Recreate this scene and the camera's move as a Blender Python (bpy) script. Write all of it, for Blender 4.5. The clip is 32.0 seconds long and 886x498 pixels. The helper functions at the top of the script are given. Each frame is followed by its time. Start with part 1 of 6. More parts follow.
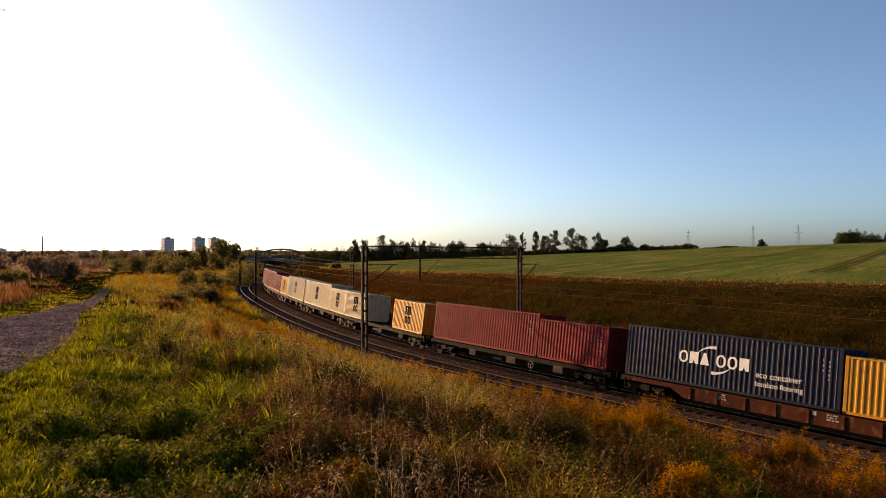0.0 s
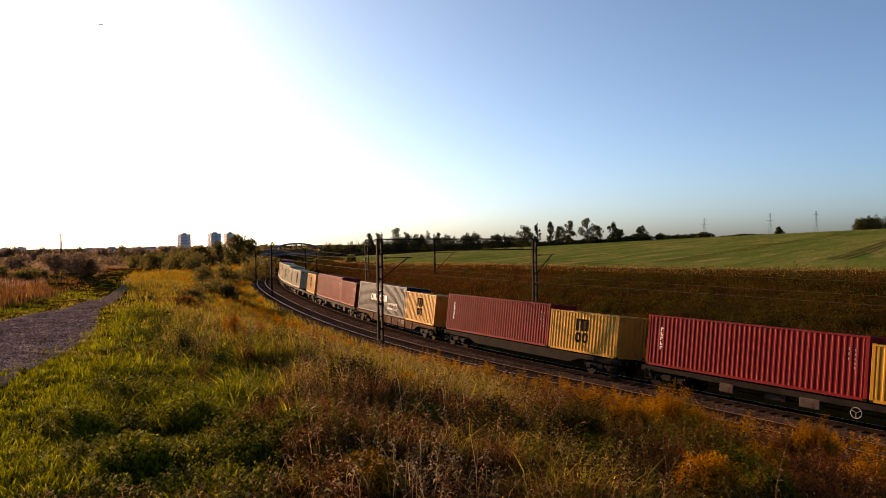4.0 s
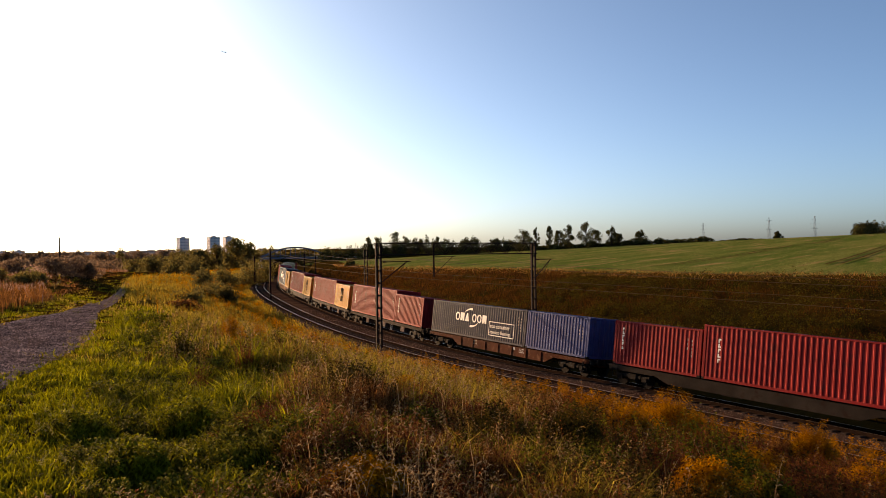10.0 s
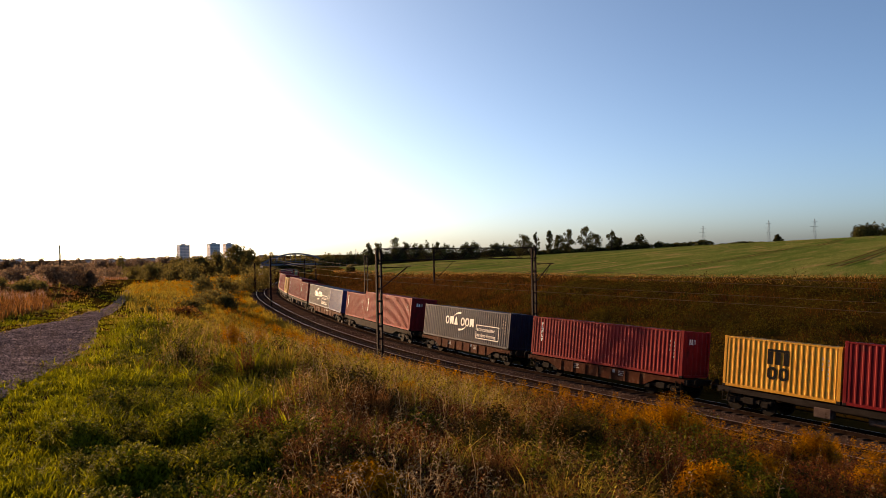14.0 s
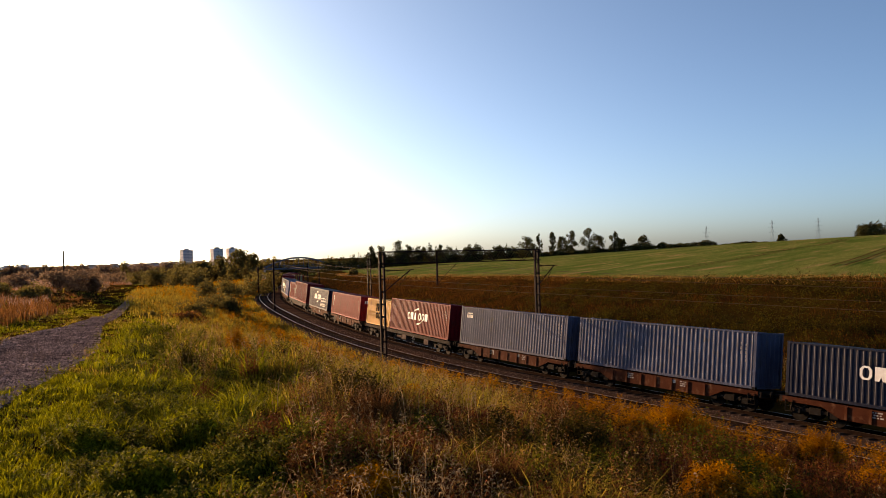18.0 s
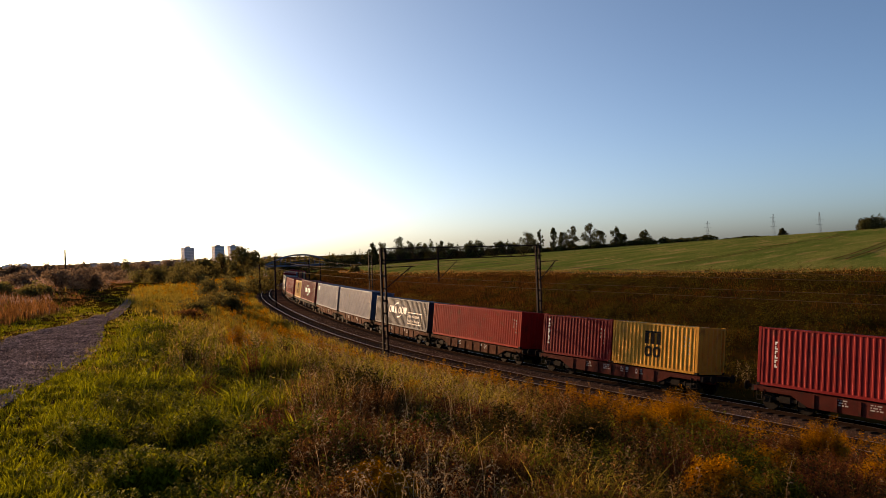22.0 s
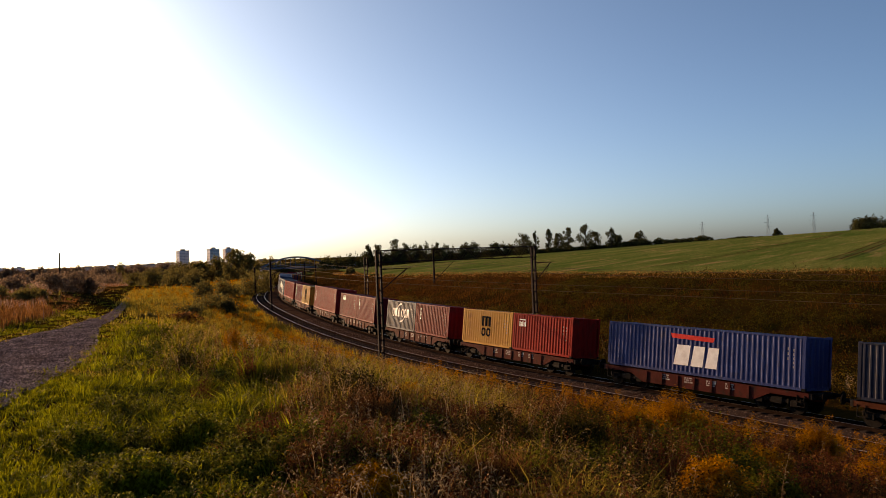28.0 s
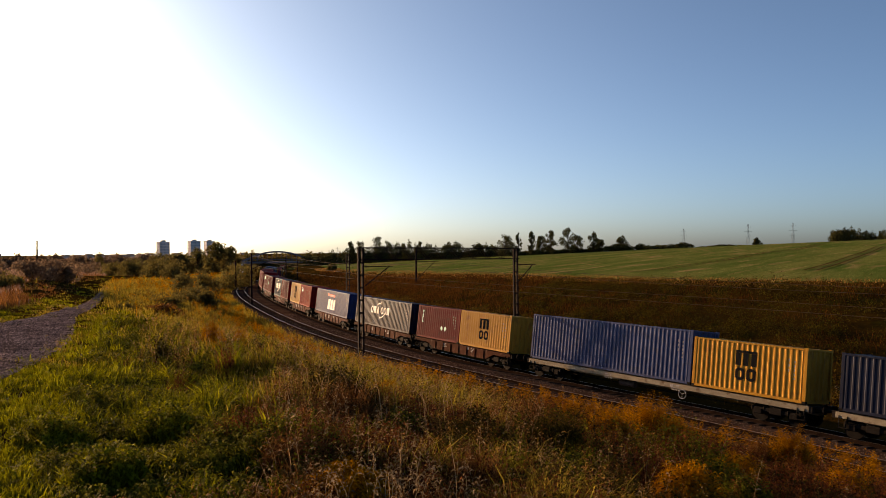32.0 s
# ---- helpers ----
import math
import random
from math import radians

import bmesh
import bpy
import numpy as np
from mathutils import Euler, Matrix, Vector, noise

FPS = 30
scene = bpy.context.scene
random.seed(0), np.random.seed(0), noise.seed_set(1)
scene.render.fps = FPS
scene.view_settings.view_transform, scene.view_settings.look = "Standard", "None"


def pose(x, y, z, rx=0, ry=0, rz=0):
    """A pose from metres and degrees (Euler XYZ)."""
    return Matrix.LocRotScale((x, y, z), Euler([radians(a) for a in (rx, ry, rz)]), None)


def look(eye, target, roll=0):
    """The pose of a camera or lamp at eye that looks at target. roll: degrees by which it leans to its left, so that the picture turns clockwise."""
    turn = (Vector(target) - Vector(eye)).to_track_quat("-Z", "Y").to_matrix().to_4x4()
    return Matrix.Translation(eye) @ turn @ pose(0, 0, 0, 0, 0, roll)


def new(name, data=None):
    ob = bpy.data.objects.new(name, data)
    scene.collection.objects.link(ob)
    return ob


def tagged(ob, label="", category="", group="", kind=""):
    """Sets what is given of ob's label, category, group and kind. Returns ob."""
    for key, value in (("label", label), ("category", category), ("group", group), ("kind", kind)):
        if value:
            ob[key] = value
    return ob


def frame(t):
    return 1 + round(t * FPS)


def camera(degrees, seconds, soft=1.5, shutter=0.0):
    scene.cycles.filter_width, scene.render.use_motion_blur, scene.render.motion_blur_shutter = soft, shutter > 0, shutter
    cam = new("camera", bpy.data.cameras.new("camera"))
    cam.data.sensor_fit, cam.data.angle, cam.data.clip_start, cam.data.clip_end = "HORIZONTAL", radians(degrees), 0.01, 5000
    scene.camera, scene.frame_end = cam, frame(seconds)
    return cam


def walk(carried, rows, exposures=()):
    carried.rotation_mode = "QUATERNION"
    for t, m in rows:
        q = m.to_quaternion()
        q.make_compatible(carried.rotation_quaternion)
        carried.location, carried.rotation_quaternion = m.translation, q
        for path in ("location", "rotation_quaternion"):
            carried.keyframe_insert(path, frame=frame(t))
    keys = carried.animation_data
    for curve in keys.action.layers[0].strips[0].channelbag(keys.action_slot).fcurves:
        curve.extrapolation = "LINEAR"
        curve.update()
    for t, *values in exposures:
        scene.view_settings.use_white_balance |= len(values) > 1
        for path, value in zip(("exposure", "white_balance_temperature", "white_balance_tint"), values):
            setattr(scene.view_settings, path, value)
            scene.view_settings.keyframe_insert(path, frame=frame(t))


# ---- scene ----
cam = camera(62.2, 32.0, soft=0.5)
EYE = (0.0, 0.0, 8.49)
# seconds, yaw, pitch, roll of a hand-held camera that stands in one place
SWAY = [(0.0, -0.86, 0.0, -0.08), (0.5, -0.94, 0.09, -0.3), (1.0, -0.91, 0.32, -0.05), (1.5, -1.04, 0.08, 0.36), (2.0, -0.7, 0.04, 0.41), (2.5, 0.32, -0.15, 0.83), (3.0, 0.43, 0.13, 0.51), (3.5, 0.27, -0.44, 0.76), (5.5, 0.3, -0.73, 0.7), (6.0, 0.45, -0.63, 0.82), (6.5, 0.52, -0.63, 0.83), (7.0, 0.45, -0.55, 0.65), (7.5, -0.04, -0.55, 1.35), (8.0, -0.18, -0.3, 0.68), (8.5, -0.06, -0.27, 0.21), (9.0, 0.0, -0.44, 0.33), (9.5, 0.01, -0.4, 0.75), (10.0, 0.19, -0.29, 0.67), (10.5, 0.12, -0.22, 0.61), (11.0, 0.09, -0.1, 0.8), (11.5, 0.15, -0.08, 0.88), (12.0, 0.04, -0.04, 0.85), (12.5, 0.15, 0.08, 0.64), (13.0, 0.06, 0.08, 1.03), (13.5, 0.19, 0.15, 1.11), (14.0, 0.2, 0.12, 1.08), (14.5, 0.24, 0.19, 1.41), (16.5, 0.35, 0.23, 1.85), (17.0, 0.5, 0.26, 1.61), (17.5, 0.39, 0.17, 1.66), (18.0, 0.43, 0.33, 1.56), (18.5, 0.52, 0.29, 1.48), (19.0, 0.54, 0.29, 1.67), (19.5, 0.59, 0.32, 1.88), (20.0, 0.48, 0.44, 1.83), (20.5, 0.51, 0.54, 1.78), (21.0, 0.45, 0.68, 2.03), (21.5, 0.25, 0.23, 2.38), (22.0, 0.52, 0.04, 1.92), (22.5, 0.71, 0.3, 1.9), (23.0, 0.74, 0.3, 2.22), (23.5, 0.8, 0.16, 2.31), (24.0, 0.68, 0.13, 2.52), (24.5, 0.55, 0.3, 2.79), (25.0, 0.65, 0.48, 1.95), (25.5, 0.39, 0.6, 1.61), (27.5, 0.01, 0.56, 1.66), (28.0, 0.17, 0.16, 2.15), (28.5, -0.37, -0.51, 2.6), (29.0, -1.13, -0.25, 2.88), (29.5, -1.39, -0.74, 2.31), (30.0, -1.03, -0.72, 1.17), (30.5, -1.1, -0.7, 1.04), (31.0, -1.32, -0.65, 0.67), (31.5, -1.24, -0.2, 0.69), (32.0, -1.18, 0.08, 0.42)]
walk(cam, [(t, pose(*EYE, 90 + pitch, roll, yaw)) for t, yaw, pitch, roll in SWAY],
     exposures=[(0.0, 1.1, 9200, 7), (19.8, 1.08, 9200, 7), (21.2, 0.85, 9200, 7), (24.5, 0.79, 9200, 7), (30.0, 0.74, 9200, 7), (32.0, 0.78, 9200, 7)])

# ---- sky and sun ----
SUN_AZ, SUN_EL = -46.2, 12.0
world = bpy.data.worlds.new("sky")
scene.world = world
world.use_nodes = True
wn = world.node_tree.nodes
sky = wn.new("ShaderNodeTexSky")
sky.sky_type, sky.sun_disc = "NISHITA", False
sky.sun_elevation, sky.sun_rotation = radians(SUN_EL), radians(SUN_AZ)
sky.air_density, sky.dust_density, sky.ozone_density = 0.5, 1.8, 4.4
wn["Background"].inputs["Strength"].default_value = 0.132
world.node_tree.links.new(sky.outputs["Color"], wn["Background"].inputs["Color"])
SUN_WAY = Vector((math.sin(radians(SUN_AZ)) * math.cos(radians(SUN_EL)), math.cos(radians(SUN_AZ)) * math.cos(radians(SUN_EL)), math.sin(radians(SUN_EL))))
sun = new("sun", bpy.data.lights.new("sun", "SUN"))
sun.data.energy, sun.data.angle, sun.data.color = 5.0, radians(0.6), (1.0, 0.66, 0.46)
sun.matrix_world = look(SUN_WAY * 500, (0, 0, 0))


# ---- materials ----
def surface(name, dark, light, scale=4.0, rough=0.8, metal=0.0, bump=0.15, fine=40.0, island=0.0, stain=None, leaf=0.0, shine=0.08, streak=None):
    """Two-scale mottled surface: broad patches, fine grain with relief, and, where wanted, a tint that differs from piece to piece and a third colour in blots."""
    m = bpy.data.materials.new(name)
    m.use_nodes = True
    nt = m.node_tree
    n, ln = nt.nodes, nt.links
    b = n["Principled BSDF"]
    tc = n.new("ShaderNodeTexCoord")
    broad, grain = n.new("ShaderNodeTexNoise"), n.new("ShaderNodeTexNoise")
    broad.inputs["Scale"].default_value, broad.inputs["Detail"].default_value = scale, 6
    grain.inputs["Scale"].default_value, grain.inputs["Detail"].default_value = fine, 4
    where = tc.outputs["Object"]
    if streak:                          # patches drawn out along one way over the ground
        turned = n.new("ShaderNodeMapping")
        turned.vector_type = "TEXTURE"
        turned.inputs["Rotation"].default_value, turned.inputs["Scale"].default_value = (0, 0, radians(streak)), (6.0, 1.0, 1.0)
        ln.new(where, turned.inputs["Vector"])
        where = turned.outputs["Vector"]
    for t in (broad, grain):
        ln.new(where, t.inputs["Vector"])
    mixf = n.new("ShaderNodeMath")
    mixf.operation = "MULTIPLY_ADD"
    mixf.inputs[1].default_value = 0.35
    ln.new(grain.outputs["Fac"], mixf.inputs[0])
    half = n.new("ShaderNodeMath")
    half.operation = "MULTIPLY"
    half.inputs[1].default_value = 0.65
    ln.new(broad.outputs["Fac"], half.inputs[0])
    ln.new(half.outputs[0], mixf.inputs[2])
    ramp = n.new("ShaderNodeValToRGB")
    ramp.color_ramp.elements[0].position, ramp.color_ramp.elements[1].position = 0.34, 0.66
    ramp.color_ramp.elements[0].color, ramp.color_ramp.elements[1].color = (*dark, 1), (*light, 1)
    ln.new(mixf.outputs[0], ramp.inputs["Fac"])
    out = ramp.outputs["Color"]
    if stain:
        blot = n.new("ShaderNodeTexNoise")
        blot.inputs["Scale"].default_value, blot.inputs["Detail"].default_value = scale * 2.3, 8
        ln.new(where, blot.inputs["Vector"])
        br = n.new("ShaderNodeValToRGB")
        br.color_ramp.elements[0].position, br.color_ramp.elements[1].position = 0.56, 0.7
        ln.new(blot.outputs["Fac"], br.inputs["Fac"])
        mx = n.new("ShaderNodeMixRGB")
        ln.new(br.outputs["Color"], mx.inputs["Fac"])
        ln.new(out, mx.inputs["Color1"])
        mx.inputs["Color2"].default_value = (*stain, 1)
        out = mx.outputs["Color"]
    if island:
        geo, hsv = n.new("ShaderNodeNewGeometry"), n.new("ShaderNodeHueSaturation")
        val = n.new("ShaderNodeMapRange")
        val.inputs["To Min"].default_value, val.inputs["To Max"].default_value = 1 - island, 1 + island
        ln.new(geo.outputs["Random Per Island"], val.inputs["Value"])
        ln.new(val.outputs["Result"], hsv.inputs["Value"])
        ln.new(out, hsv.inputs["Color"])
        out = hsv.outputs["Color"]
    ln.new(out, b.inputs["Base Color"])
    b.inputs["Roughness"].default_value, b.inputs["Metallic"].default_value = rough, metal
    if bump:
        bp = n.new("ShaderNodeBump")
        bp.inputs["Strength"].default_value, bp.inputs["Distance"].default_value = bump, 0.02
        ln.new(grain.outputs["Fac"], bp.inputs["Height"])
        ln.new(bp.outputs["Normal"], b.inputs["Normal"])
    b.inputs["Specular IOR Level"].default_value = 0.02 if leaf else shine
    if leaf:
        tr, ms = n.new("ShaderNodeBsdfTranslucent"), n.new("ShaderNodeMixShader")
        ln.new(out, tr.inputs["Color"])
        ms.inputs["Fac"].default_value = leaf
        ln.new(b.outputs["BSDF"], ms.inputs[1])
        ln.new(tr.outputs["BSDF"], ms.inputs[2])
        ln.new(ms.outputs["Shader"], n["Material Output"].inputs["Surface"])
    return m


M_GROUND = surface("meadow_soil", (0.0127, 0.0081, 0.0023), (0.0432, 0.023, 0.0046), 0.12, 0.95, bump=0.6, fine=3.0, stain=(0.0202, 0.0185, 0.0034), shine=0.0)
M_FIELD = surface("young_crop", (0.037, 0.074, 0.013), (0.125, 0.128, 0.037), 0.16, 0.9, bump=0.5, fine=1.6, stain=(0.2, 0.135, 0.06), shine=0.0, streak=52)
M_BALLAST = surface("crushed_stone", (0.02, 0.012, 0.0085), (0.075, 0.046, 0.033), 0.6, 0.95, bump=1.0, fine=14.0, shine=0.0)
M_PATH = surface("gravel", (0.045, 0.029, 0.024), (0.22, 0.15, 0.125), 1.6, 0.95, bump=1.0, fine=7.0, shine=0.0)
M_RAIL = surface("worn_rail_steel", (0.35, 0.31, 0.28), (0.55, 0.5, 0.46), 3, 0.42, 0.9, bump=0.03)
M_RUSTRAIL = surface("rusty_rail_steel", (0.008, 0.005, 0.004), (0.024, 0.014, 0.009), 3, 0.9, bump=0.1, shine=0.0)
M_SLEEPER = surface("old_concrete", (0.02, 0.014, 0.011), (0.05, 0.037, 0.03), 3, 0.9, shine=0.0)
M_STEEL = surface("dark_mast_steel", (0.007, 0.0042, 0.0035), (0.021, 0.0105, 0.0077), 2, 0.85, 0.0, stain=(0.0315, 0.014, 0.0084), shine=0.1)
M_WIRE = surface("weathered_wire", (0.035, 0.022, 0.013), (0.07, 0.046, 0.028), 2, 0.8, 0.0, bump=0)
M_RED = surface("brick_red_paint", (0.155, 0.01, 0.011), (0.22, 0.018, 0.019), 0.7, 0.6, bump=0.08, stain=(0.12, 0.016, 0.014), shine=0.05)
M_RED2 = surface("bright_red_paint", (0.2, 0.006, 0.005), (0.28, 0.012, 0.008), 0.7, 0.6, bump=0.08, stain=(0.16, 0.014, 0.008), shine=0.04)
M_DARKRED = surface("dark_red_paint", (0.1, 0.004, 0.007), (0.15, 0.009, 0.011), 0.7, 0.55, bump=0.08, stain=(0.08, 0.01, 0.01), shine=0.04)
M_YELLOW = surface("ochre_yellow_paint", (0.41, 0.18, 0.02), (0.51, 0.25, 0.036), 0.7, 0.55, bump=0.08, stain=(0.32, 0.14, 0.024))
M_CREAM = surface("faded_cream_paint", (0.32, 0.256, 0.1408), (0.3968, 0.3328, 0.2048), 0.7, 0.6, bump=0.08, stain=(0.256, 0.192, 0.1088))
M_NAVY = surface("navy_paint", (0.007, 0.0092, 0.0199), (0.0154, 0.0199, 0.0384), 0.7, 0.5, bump=0.08, stain=(0.023, 0.023, 0.0262))
M_BLUE = surface("mid_blue_paint", (0.0176, 0.0287, 0.096), (0.032, 0.0496, 0.144), 0.7, 0.5, bump=0.08, stain=(0.032, 0.04, 0.088))
M_GREYBLUE = surface("slate_blue_paint", (0.042, 0.051, 0.086), (0.078, 0.09, 0.135), 0.7, 0.5, bump=0.08, stain=(0.062, 0.064, 0.075))
M_COBALT = surface("dusty_cobalt_paint", (0.03, 0.043, 0.1), (0.055, 0.075, 0.155), 0.7, 0.5, bump=0.08, stain=(0.05, 0.058, 0.09))
M_WHITE = surface("white_vinyl", (0.62, 0.6, 0.56), (0.8, 0.79, 0.75), 3, 0.5, bump=0.03)
M_CODE = surface("worn_white_code", (0.22, 0.2, 0.19), (0.42, 0.4, 0.37), 6, 0.6, bump=0.03)
M_BLACK = surface("black_print", (0.0077, 0.0077, 0.0077), (0.0192, 0.0179, 0.0166), 3, 0.5, bump=0.03, shine=0.0)
M_REDPRINT = surface("red_print", (0.5, 0.02, 0.02), (0.62, 0.04, 0.03), 3, 0.5, bump=0.03)
M_WAGBROWN = surface("rust_brown_wagon_paint", (0.035, 0.01, 0.005), (0.08, 0.024, 0.011), 1.2, 0.8, stain=(0.11, 0.05, 0.028), shine=0.03)
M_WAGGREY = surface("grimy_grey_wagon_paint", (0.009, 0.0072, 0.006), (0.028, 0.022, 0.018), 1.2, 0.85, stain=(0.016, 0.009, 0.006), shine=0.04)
M_WAGRED = surface("oxide_red_wagon_paint", (0.045, 0.009, 0.007), (0.08, 0.018, 0.013), 1.2, 0.75, stain=(0.03, 0.014, 0.011), shine=0.03)
M_WAGCREAM = surface("pale_dusty_wagon_paint", (0.192, 0.16, 0.1088), (0.288, 0.2496, 0.1792), 1.2, 0.8, stain=(0.128, 0.0896, 0.0576))
M_GEARBOX = surface("dusty_gear_box_paint", (0.04, 0.026, 0.021), (0.1, 0.07, 0.058), 2, 0.85, stain=(0.03, 0.018, 0.014), shine=0.03)
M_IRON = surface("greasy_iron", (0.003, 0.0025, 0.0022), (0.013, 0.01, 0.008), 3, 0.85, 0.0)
# tower concrete and panes: base colours lifted to carry the haze of distance
M_CONCRETE = surface("panel_concrete", (0.7, 0.58, 0.52), (0.84, 0.72, 0.66), 0.3, 0.9, fine=2)
M_PANE = surface("hazed_pane", (0.28, 0.26, 0.26), (0.38, 0.35, 0.34), 0.5, 0.4, bump=0)
M_TREELEAF = surface("dull_tree_leaves", (0.02, 0.022, 0.009), (0.085, 0.08, 0.026), 0.4, 0.8, bump=0, island=0.5, leaf=0.25)
M_BARK = surface("bark", (0.0224, 0.0179, 0.0128), (0.0576, 0.0448, 0.032), 3, 0.95, bump=0.6, shine=0.0)
M_GREEN = surface("fresh_grass", (0.03, 0.036, 0.003), (0.235, 0.225, 0.012), 2.2, 0.7, bump=0, island=0.6, leaf=0.46)
M_DRY = surface("dry_grass", (0.035, 0.013, 0.004), (0.29, 0.125, 0.036), 2.2, 0.75, bump=0, island=0.65, leaf=0.38)
M_MEADOW = surface("meadow_grass", (0.068, 0.05, 0.008), (0.42, 0.305, 0.042), 2.0, 0.75, bump=0, island=0.6, leaf=0.42)
M_BROADLEAF = surface("broad_leaves", (0.024, 0.028, 0.003), (0.145, 0.135, 0.011), 2.4, 0.8, bump=0, island=0.6, leaf=0.35)
M_RUT = surface("bare_field_soil", (0.03, 0.02, 0.009), (0.08, 0.054, 0.024), 0.5, 0.95, bump=0.5, fine=4, shine=0.0)
M_GOLD = surface("goldenrod_bloom", (0.2, 0.068, 0.002), (0.5, 0.215, 0.006), 1.6, 0.8, bump=0, island=0.5, leaf=0.35)
M_OLIVE = surface("weed_leaves", (0.013, 0.012, 0.002), (0.07, 0.05, 0.006), 2.2, 0.7, bump=0, island=0.6, leaf=0.35)
M_RUSSET = surface("russet_weeds", (0.032, 0.0085, 0.004), (0.2, 0.063, 0.018), 2.2, 0.75, bump=0, island=0.6, leaf=0.35)
# distance haze put into the leaf colour: paler, more translucent than M_TREELEAF
M_FARLEAF = surface("hazed_far_leaves", (0.055, 0.046, 0.015), (0.17, 0.135, 0.038), 0.5, 0.8, bump=0, island=0.25, leaf=0.55)
M_SPRIG = surface("withered_sprigs", (0.06, 0.028, 0.008), (0.38, 0.2, 0.055), 2.0, 0.75, bump=0, island=0.8, leaf=0.45)
M_BANK = surface("bank_grass", (0.018, 0.0065, 0.002), (0.12, 0.043, 0.008), 0.5, 0.8, bump=0, island=0.6, leaf=0.32)
M_STRAW = surface("straw", (0.13, 0.078, 0.036), (0.42, 0.28, 0.14), 0.9, 0.7, bump=0, island=0.6, leaf=0.38)
# far house walls and roof tiles, paled in colour to stand for haze
M_RENDERWALL = surface("dull_house_render", (0.34, 0.3, 0.27), (0.5, 0.45, 0.41), 0.1, 0.9, fine=1)
M_TILE = surface("hazed_roof_tile", (0.26, 0.17, 0.13), (0.4, 0.28, 0.22), 0.3, 0.9, fine=2)
# pale brown leaf colour with haze painted in, for the lowland growth
M_BUSHLEAF = surface("hazed_bush_leaves", (0.09, 0.062, 0.042), (0.21, 0.14, 0.09), 0.8, 0.8, bump=0, island=0.25, leaf=0.6)
M_PLANE = surface("pale_airliner_skin", (0.6, 0.6, 0.6), (0.75, 0.75, 0.75), 0.1, 0.4, 0.0, bump=0)
M_BRIDGE = surface("blue_grey_bridge_steel", (0.0576, 0.0704, 0.0896), (0.1088, 0.128, 0.16), 0.2, 0.6, 0.2)
M_CLOTH = surface("pale_sheeting", (0.33, 0.31, 0.32), (0.44, 0.42, 0.43), 0.2, 0.8)


# ---- mesh helpers ----
def part(name, bm, material, parent=None, label=""):
    """Links a bmesh as one mesh object under a thing or a part."""
    me = bpy.data.meshes.new(name)
    bm.to_mesh(me)
    bm.free()
    me.materials.append(material)
    ob = new(name, me)
    ob.parent = parent
    return tagged(ob, label)


def piece(name, me, parent, m=None):
    """One more object on a shared mesh."""
    ob = new(name, me)
    ob.parent = parent
    if m is not None:
        ob.matrix_basis = m
    return ob


def empty(name, label, category, group="", m=None, kind=""):
    ob = new(name)
    ob.empty_display_size = 0.2
    if m is not None:
        ob.matrix_basis = m
    return tagged(ob, label, category, group, kind)


def box(bm, x0, x1, y0, y1, z0, z1, bevel=0.0):
    r = bmesh.ops.create_cube(bm, size=1.0)
    for v in r["verts"]:
        v.co = Vector(((x0 + x1) / 2 + v.co.x * (x1 - x0), (y0 + y1) / 2 + v.co.y * (y1 - y0), (z0 + z1) / 2 + v.co.z * (z1 - z0)))
    if bevel:
        es = list({e for v in r["verts"] for e in v.link_edges})
        bmesh.ops.bevel(bm, geom=es, offset=bevel, segments=1, affect="EDGES")
    return bm


def rod(bm, a, b, r, sides=6, r2=None):
    a, b = Vector(a), Vector(b)
    d = b - a
    m = Matrix.Translation((a + b) / 2) @ d.to_track_quat("Z", "Y").to_matrix().to_4x4()
    bmesh.ops.create_cone(bm, cap_ends=True, segments=sides, radius1=r, radius2=r if r2 is None else r2, depth=d.length, matrix=m)
    return bm


def bulk(name, verts, faces_per, material, parent=None, label="", smooth=False):
    """A mesh straight from arrays; faces_per: list of (corner count, index array)."""
    me = bpy.data.meshes.new(name)
    me.vertices.add(len(verts))
    me.vertices.foreach_set("co", np.asarray(verts, np.float32).ravel())
    loops = np.concatenate([f.ravel() for _, f in faces_per]).astype(np.int32)
    counts = np.concatenate([np.full(len(f), c, np.int32) for c, f in faces_per])
    me.loops.add(len(loops))
    me.loops.foreach_set("vertex_index", loops)
    me.polygons.add(len(counts))
    starts = np.concatenate([[0], np.cumsum(counts)[:-1]]).astype(np.int32)
    me.polygons.foreach_set("loop_start", starts)
    me.polygons.foreach_set("loop_total", counts)
    if smooth:
        me.polygons.foreach_set("use_smooth", np.ones(len(counts), bool))
    me.materials.append(material)
    me.update(calc_edges=True)
    ob = new(name, me)
    ob.parent = parent
    return tagged(ob, label)


# ---- the line of the railway ----
BENDS = ([-60, -30, 0, 30, 50, 75, 100, 120, 135, 150, 165, 180, 700], [0, 1.0, 2.3, 2.57, -7.4, -3.97, -1.23, -2.0, -4.0, -4.0, -1.0, 0.0, 0.0])
LINE_S = np.arange(-420.0, 640.0, 1.0)
_turn = np.cumsum(np.interp(LINE_S, *BENDS)) / 1000.0
_turn += radians(31.42) - np.interp(0, LINE_S, _turn)
LINE_X, LINE_Y = np.cumsum(-np.sin(_turn)), np.cumsum(np.cos(_turn))
LINE_X += 31.37 - np.interp(0, LINE_S, LINE_X)
LINE_Y += 14.24 - np.interp(0, LINE_S, LINE_Y)
LINE_T = _turn
LINE_Z = np.interp(LINE_S, [-420, -40, 40, 140, 170, 220, 320, 640], [-0.56, -0.56, 0.0, 0.7, 0.7, 0.0, -3.6, -6.0])
